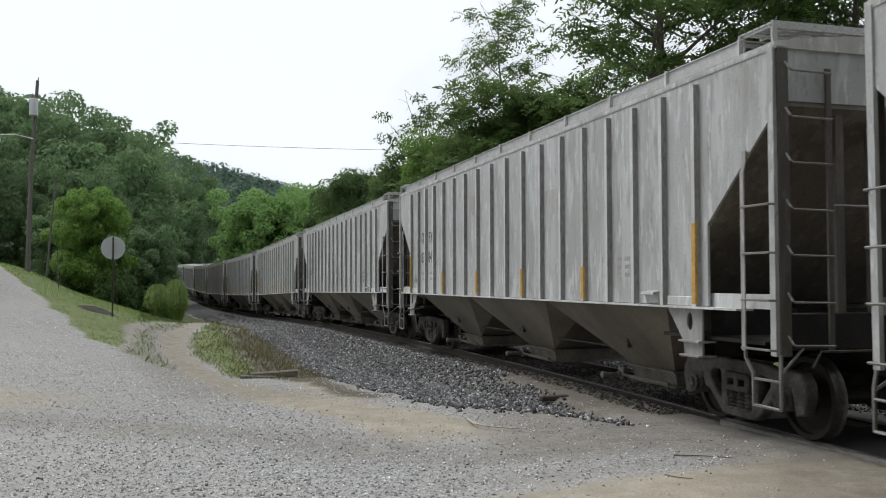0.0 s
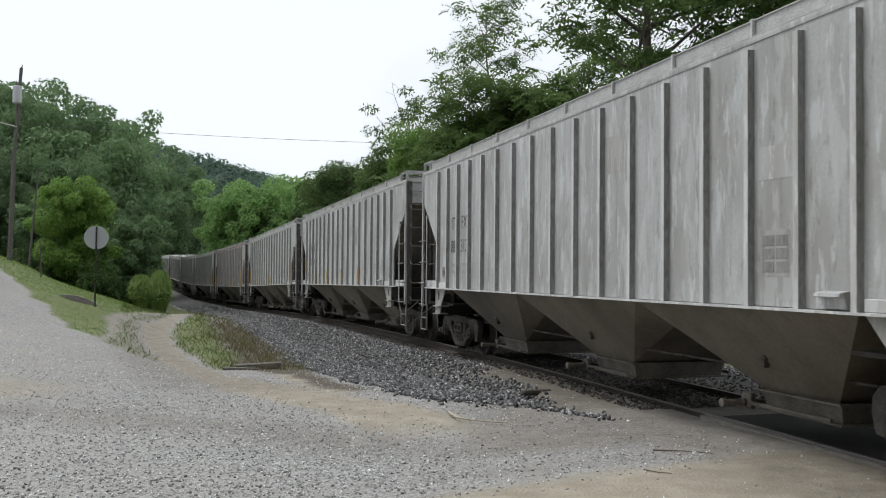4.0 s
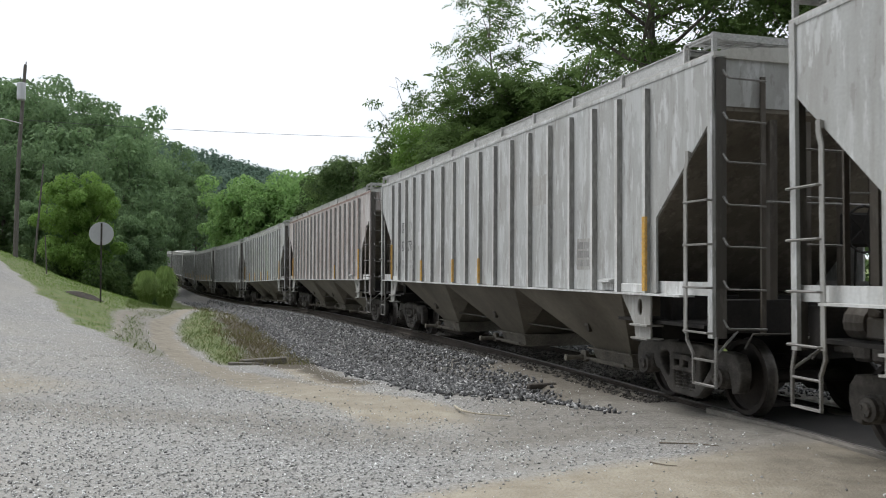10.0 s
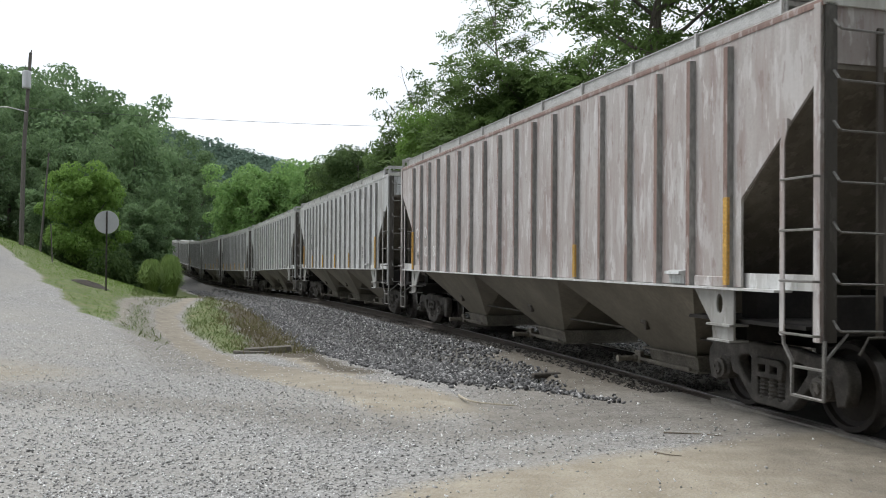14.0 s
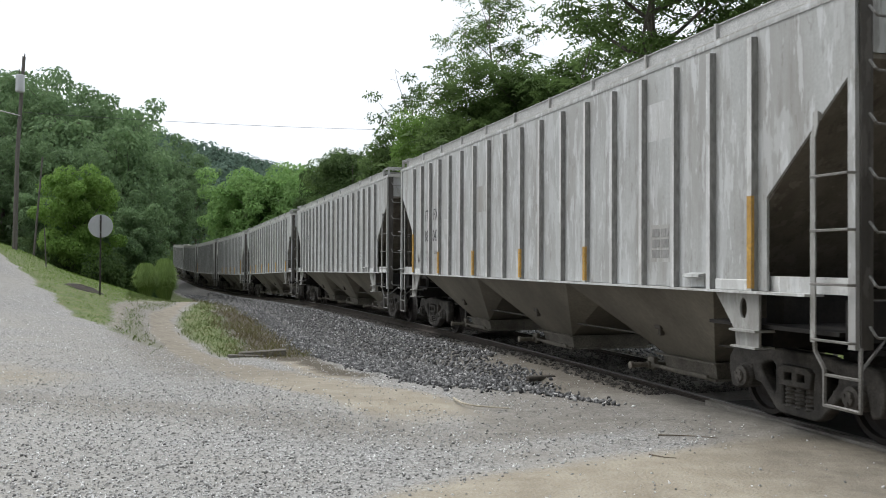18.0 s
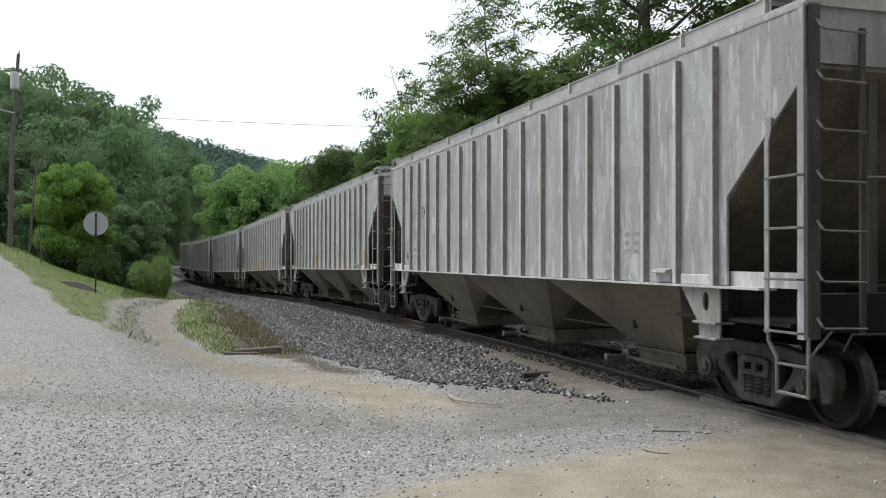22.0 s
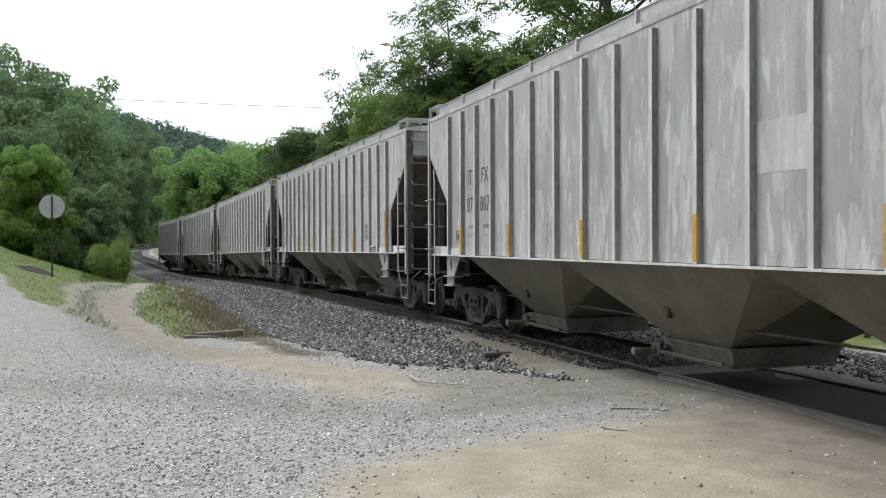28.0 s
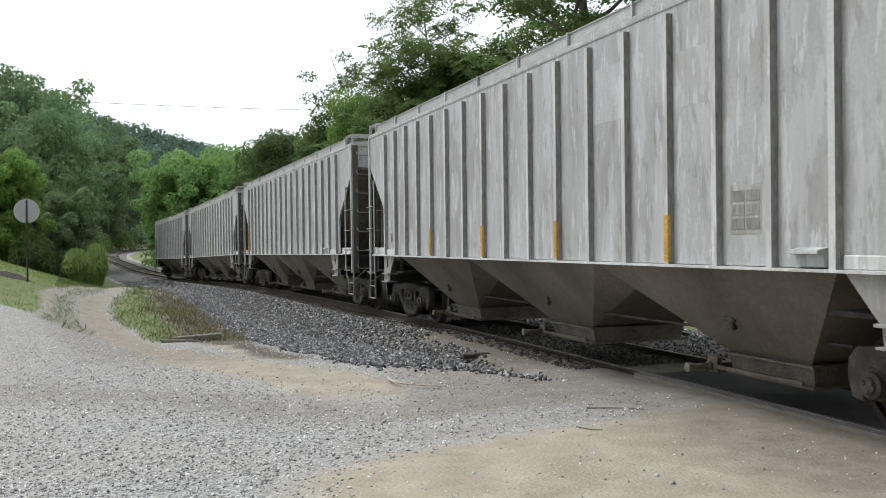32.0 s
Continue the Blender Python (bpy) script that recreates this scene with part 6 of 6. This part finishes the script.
# ---- loose stones and grass blades ----
def rocks(name, label, pts, sizes, mat, seed, category):
    """Many broken stones, each a squashed, twisted eight-sided lump, joined."""
    rng = np.random.default_rng(seed)
    base = np.array([(1, 0, 0), (0, 1, 0), (-1, 0, 0), (0, -1, 0), (0, 0, 1), (0, 0, -1)], float)
    tri = np.array([(0, 1, 4), (1, 2, 4), (2, 3, 4), (3, 0, 4), (1, 0, 5), (2, 1, 5), (3, 2, 5), (0, 3, 5)])
    n = len(pts)
    v = base[None] * rng.uniform(0.6, 1.25, (n, 6, 1)) + rng.normal(size=(n, 6, 3)) * 0.14
    v *= np.stack([rng.uniform(0.7, 1.3, n), rng.uniform(0.6, 1.0, n), rng.uniform(0.45, 0.8, n)], 1)[:, None, :]
    q = rng.normal(size=(n, 4))
    q /= np.linalg.norm(q, axis=1)[:, None]
    w, x, y, z = q.T
    R = np.stack([1 - 2 * (y * y + z * z), 2 * (x * y - z * w), 2 * (x * z + y * w), 2 * (x * y + z * w), 1 - 2 * (x * x + z * z), 2 * (y * z - x * w), 2 * (x * z - y * w), 2 * (y * z + x * w), 1 - 2 * (x * x + y * y)], 1).reshape(n, 3, 3)
    v = np.einsum("nij,nkj->nki", R, v) * np.asarray(sizes)[:, None, None] + np.asarray(pts)[:, None, :]
    f = (tri[None] + 6 * np.arange(n)[:, None, None]).reshape(-1)
    me = bpy.data.meshes.new(name)
    me.vertices.add(6 * n)
    me.vertices.foreach_set("co", v.astype(np.float32).ravel())
    me.loops.add(24 * n)
    me.loops.foreach_set("vertex_index", f.astype(np.int32))
    me.polygons.add(8 * n)
    me.polygons.foreach_set("loop_start", np.arange(0, 24 * n, 3, dtype=np.int32))
    me.update(calc_edges=True)
    me.materials.append(mat)
    return tagged(new(name, me), label, category, kind="stuff")


def stone_material(name, colors):
    m = bpy.data.materials.new(name)
    m.use_nodes = True
    n, l = m.node_tree.nodes, m.node_tree.links
    b = n["Principled BSDF"]
    geo = n.new("ShaderNodeNewGeometry")
    r = n.new("ShaderNodeValToRGB")
    e = r.color_ramp.elements
    while len(e) < len(colors):
        e.new(0.5)
    for i, (p, c) in enumerate(colors):
        e[i].position, e[i].color = p, (*c, 1)
    l.new(geo.outputs["Random Per Island"], r.inputs[0])
    tc, t = n.new("ShaderNodeTexCoord"), n.new("ShaderNodeTexNoise")
    t.inputs["Scale"].default_value, t.inputs["Detail"].default_value = 60, 4
    l.new(tc.outputs["Object"], t.inputs["Vector"])
    mx = n.new("ShaderNodeMix")
    mx.data_type, mx.blend_type = "RGBA", "OVERLAY"
    mx.inputs["Factor"].default_value = 0.6
    l.new(r.outputs[0], mx.inputs["A"])
    l.new(t.outputs[0], mx.inputs["B"])
    l.new(mx.outputs["Result"], b.inputs["Base Color"])
    b.inputs["Roughness"].default_value = 0.85
    return m


BALLAST = stone_material("mixed_grey_ballast", [(0.0, (0.032, 0.032, 0.033)), (0.5, (0.11, 0.11, 0.113)), (0.85, (0.215, 0.215, 0.215)), (1.0, (0.50, 0.495, 0.49))])
# Oil-stained stones, darkened further in colour for the shade under the train.
OILED = stone_material("oiled_and_shaded_ballast", [(0.0, (0.02, 0.018, 0.016)), (0.6, (0.05, 0.045, 0.04)), (1.0, (0.10, 0.09, 0.08))])
CHIPS = stone_material("mixed_road_chips", [(0.0, (0.12, 0.118, 0.115)), (0.3, (0.30, 0.297, 0.29)), (0.75, (0.55, 0.547, 0.54)), (1.0, (0.80, 0.797, 0.79))])


def strew(seed, n, s0, s1, d0, d1, power=1.0):
    rng = np.random.default_rng(seed)
    s = s0 + (s1 - s0) * rng.uniform(0, 1, n) ** power
    d = rng.uniform(d0, d1, n)
    x, y, z, h = np.interp(s, LINE_S, LINE_X), np.interp(s, LINE_S, LINE_Y), 0, np.interp(s, LINE_S, LINE_H)
    return x - np.sin(h) * d, y + np.cos(h) * d, rng


x, y, rng = strew(31, 48000, 3.5, 75, 1.35, 5.0, 1.6)
ba = cover(x, y)[3]
keep = ba + rng.normal(size=len(x)) * 0.12 > 0.5
x, y = x[keep], y[keep]
rocks("ballast_bank", "broken grey ballast stones on the bank", np.column_stack([x, y, bed(x, y) + 0.012]), rng.uniform(0.025, 0.056, len(x)), BALLAST, 32, "ballast")
x, y, rng = strew(33, 14000, 4.5, 60, -1.3, 1.3, 1.3)
rocks("ballast_cribs", "grey ballast stones between the ties", np.column_stack([x, y, bed(x, y) + 0.0]), rng.uniform(0.024, 0.045, len(x)), OILED, 34, "ballast")
x, y, rng = strew(35, 16000, 2.0, 60, -5.0, -1.35, 1.4)
rocks("ballast_far_side", "grey ballast stones beyond the far rail", np.column_stack([x, y, bed(x, y) + 0.01]), rng.uniform(0.026, 0.05, len(x)), BALLAST, 36, "ballast")

rng = np.random.default_rng(41)
n = 90000
a, r = rng.uniform(-0.62, 0.60, n), 4.5 * (34 / 4.5) ** rng.uniform(0, 1, n) ** 0.9
x, y = np.sin(a) * r, np.cos(a) * r
g, di, gr, ba, hu = cover(x, y)
s, d = track_sd(x, y)
lane = 0.10 + 0.9 * smooth(1.6, -2.2, x - 0.10 * (y - 8) + 0.8 * wobble(x, y, 0.7, 3.0)) + 0.5 * np.exp(-((y - 8.6 - 0.15 * x) / 0.8) ** 2) * smooth(4, 1, x)
keep = (rng.uniform(0, 1, n) < np.clip((1.05 - di * 1.0) * lane, 0.02, 1)) & (gr < 0.4) & (ba < 0.5) & (d > 1.3)
x, y = x[keep], y[keep]
rocks("road_gravel", "loose pale grey gravel chips on the lane", np.column_stack([x, y, bed(x, y) + 0.002]), rng.uniform(0.007, 0.021, len(x)) * (1 + 0.5 * (rng.uniform(0, 1, len(x)) > 0.97)), CHIPS, 42, "gravel")


def blades(name, label, seed, x, y, h, mat, lean=0.5):
    rng = np.random.default_rng(seed)
    n = len(x)
    z = bed(x, y)
    ang = rng.uniform(0, 6.28, n)
    hh = h * rng.uniform(0.4, 1.2, n)
    b = np.column_stack([x, y, z - 0.01])
    sd = np.column_stack([np.cos(ang), np.sin(ang), 0 * ang]) * (0.008 + 0.04 * hh)[:, None]
    t = b + np.column_stack([rng.normal(size=n) * lean * hh, rng.normal(size=n) * lean * hh, hh])
    q = np.stack([b - sd, b + sd, t + sd * 0.15, t - sd * 0.15], 1)
    return tagged(quads_mesh(name, q.reshape(-1, 3), n, mat), label, "grass", kind="stuff")


rng = np.random.default_rng(51)
n = 95000
x, y = rng.uniform(-26, -4, n), 22 + 32 * rng.uniform(0, 1, n)
g, di, gr, ba, hu = cover(x, y)
keep = (gr + rng.normal(size=n) * 0.15 > 0.55) & (ba < 0.4)
s, d = track_sd(x, y)
isle = keep & (d < 8.6) & (s < 43)
lawn = keep & ~isle
blades("bank_grass", "short mown green grass on the bank", 52, x[lawn], y[lawn], 0.055, GRASS, 0.9)
x2, y2, rng = strew(53, 15000, 14, 43, 4.2, 9.0)
g, di, gr, ba, hu = cover(x2, y2)
k2 = gr + rng.normal(size=len(x2)) * 0.2 > 0.6
blades("rough_grass", "rough uneven grass on the hummock below the ballast", 54, x2[k2], y2[k2], 0.12, ROUGH, 0.8)
x2, y2, rng = strew(55, 5000, 16, 40, 3.4, 6.0)
g, di, gr, ba, hu = cover(x2, y2)
k2 = (rng.uniform(0, 1, len(x2)) < 0.25 + 0.6 * hu) & (ba < 0.75)
blades("dry_weeds", "dry brown weeds along the foot of the ballast", 56, x2[k2], y2[k2], 0.2, DRYWEED, 0.8)


x2, y2, rng = strew(57, 6000, 72, 125, -8.5, -2.9)
blades("bend_weeds", "tall light green weeds beside the bend of the track", 58, x2, y2, 0.55, GRASS, 0.5)


# the nearest stones of the bank, one by one
def single_stones():
    rng = np.random.default_rng(61)
    shapes = []
    for k in range(6):
        bm = bmesh.new()
        bmesh.ops.create_icosphere(bm, subdivisions=1, radius=1.0)
        for v in bm.verts:
            v.co = Vector((v.co.x * 1.25 + rng.uniform(-0.3, 0.3), v.co.y * 0.8 + rng.uniform(-0.25, 0.25), v.co.z * 0.6 + rng.uniform(-0.2, 0.2))) * rng.uniform(0.6, 1.2)
        me = bpy.data.meshes.new("ballast_stone")
        bm.to_mesh(me)
        bm.free()
        me.materials.append(STONE)
        shapes.append(me)
    ground = bpy.data.objects["ground"]
    x, y, r = strew(62, 900, 5.0, 13.0, 2.2, 4.9)
    ba = cover(x, y)[3]
    x, y = x[ba > 0.45][:280], y[ba > 0.45][:280]
    z = bed(x, y)
    for i in range(len(x)):
        o = new("ballast_stone", shapes[i % 6])
        o.parent = ground
        sz = rng.uniform(0.022, 0.046)
        o.matrix_world = Matrix.LocRotScale((x[i], y[i], z[i] + 0.03), Euler(rng.uniform(0, 6.28, 3)), (sz, sz, sz))


single_stones()

motions()
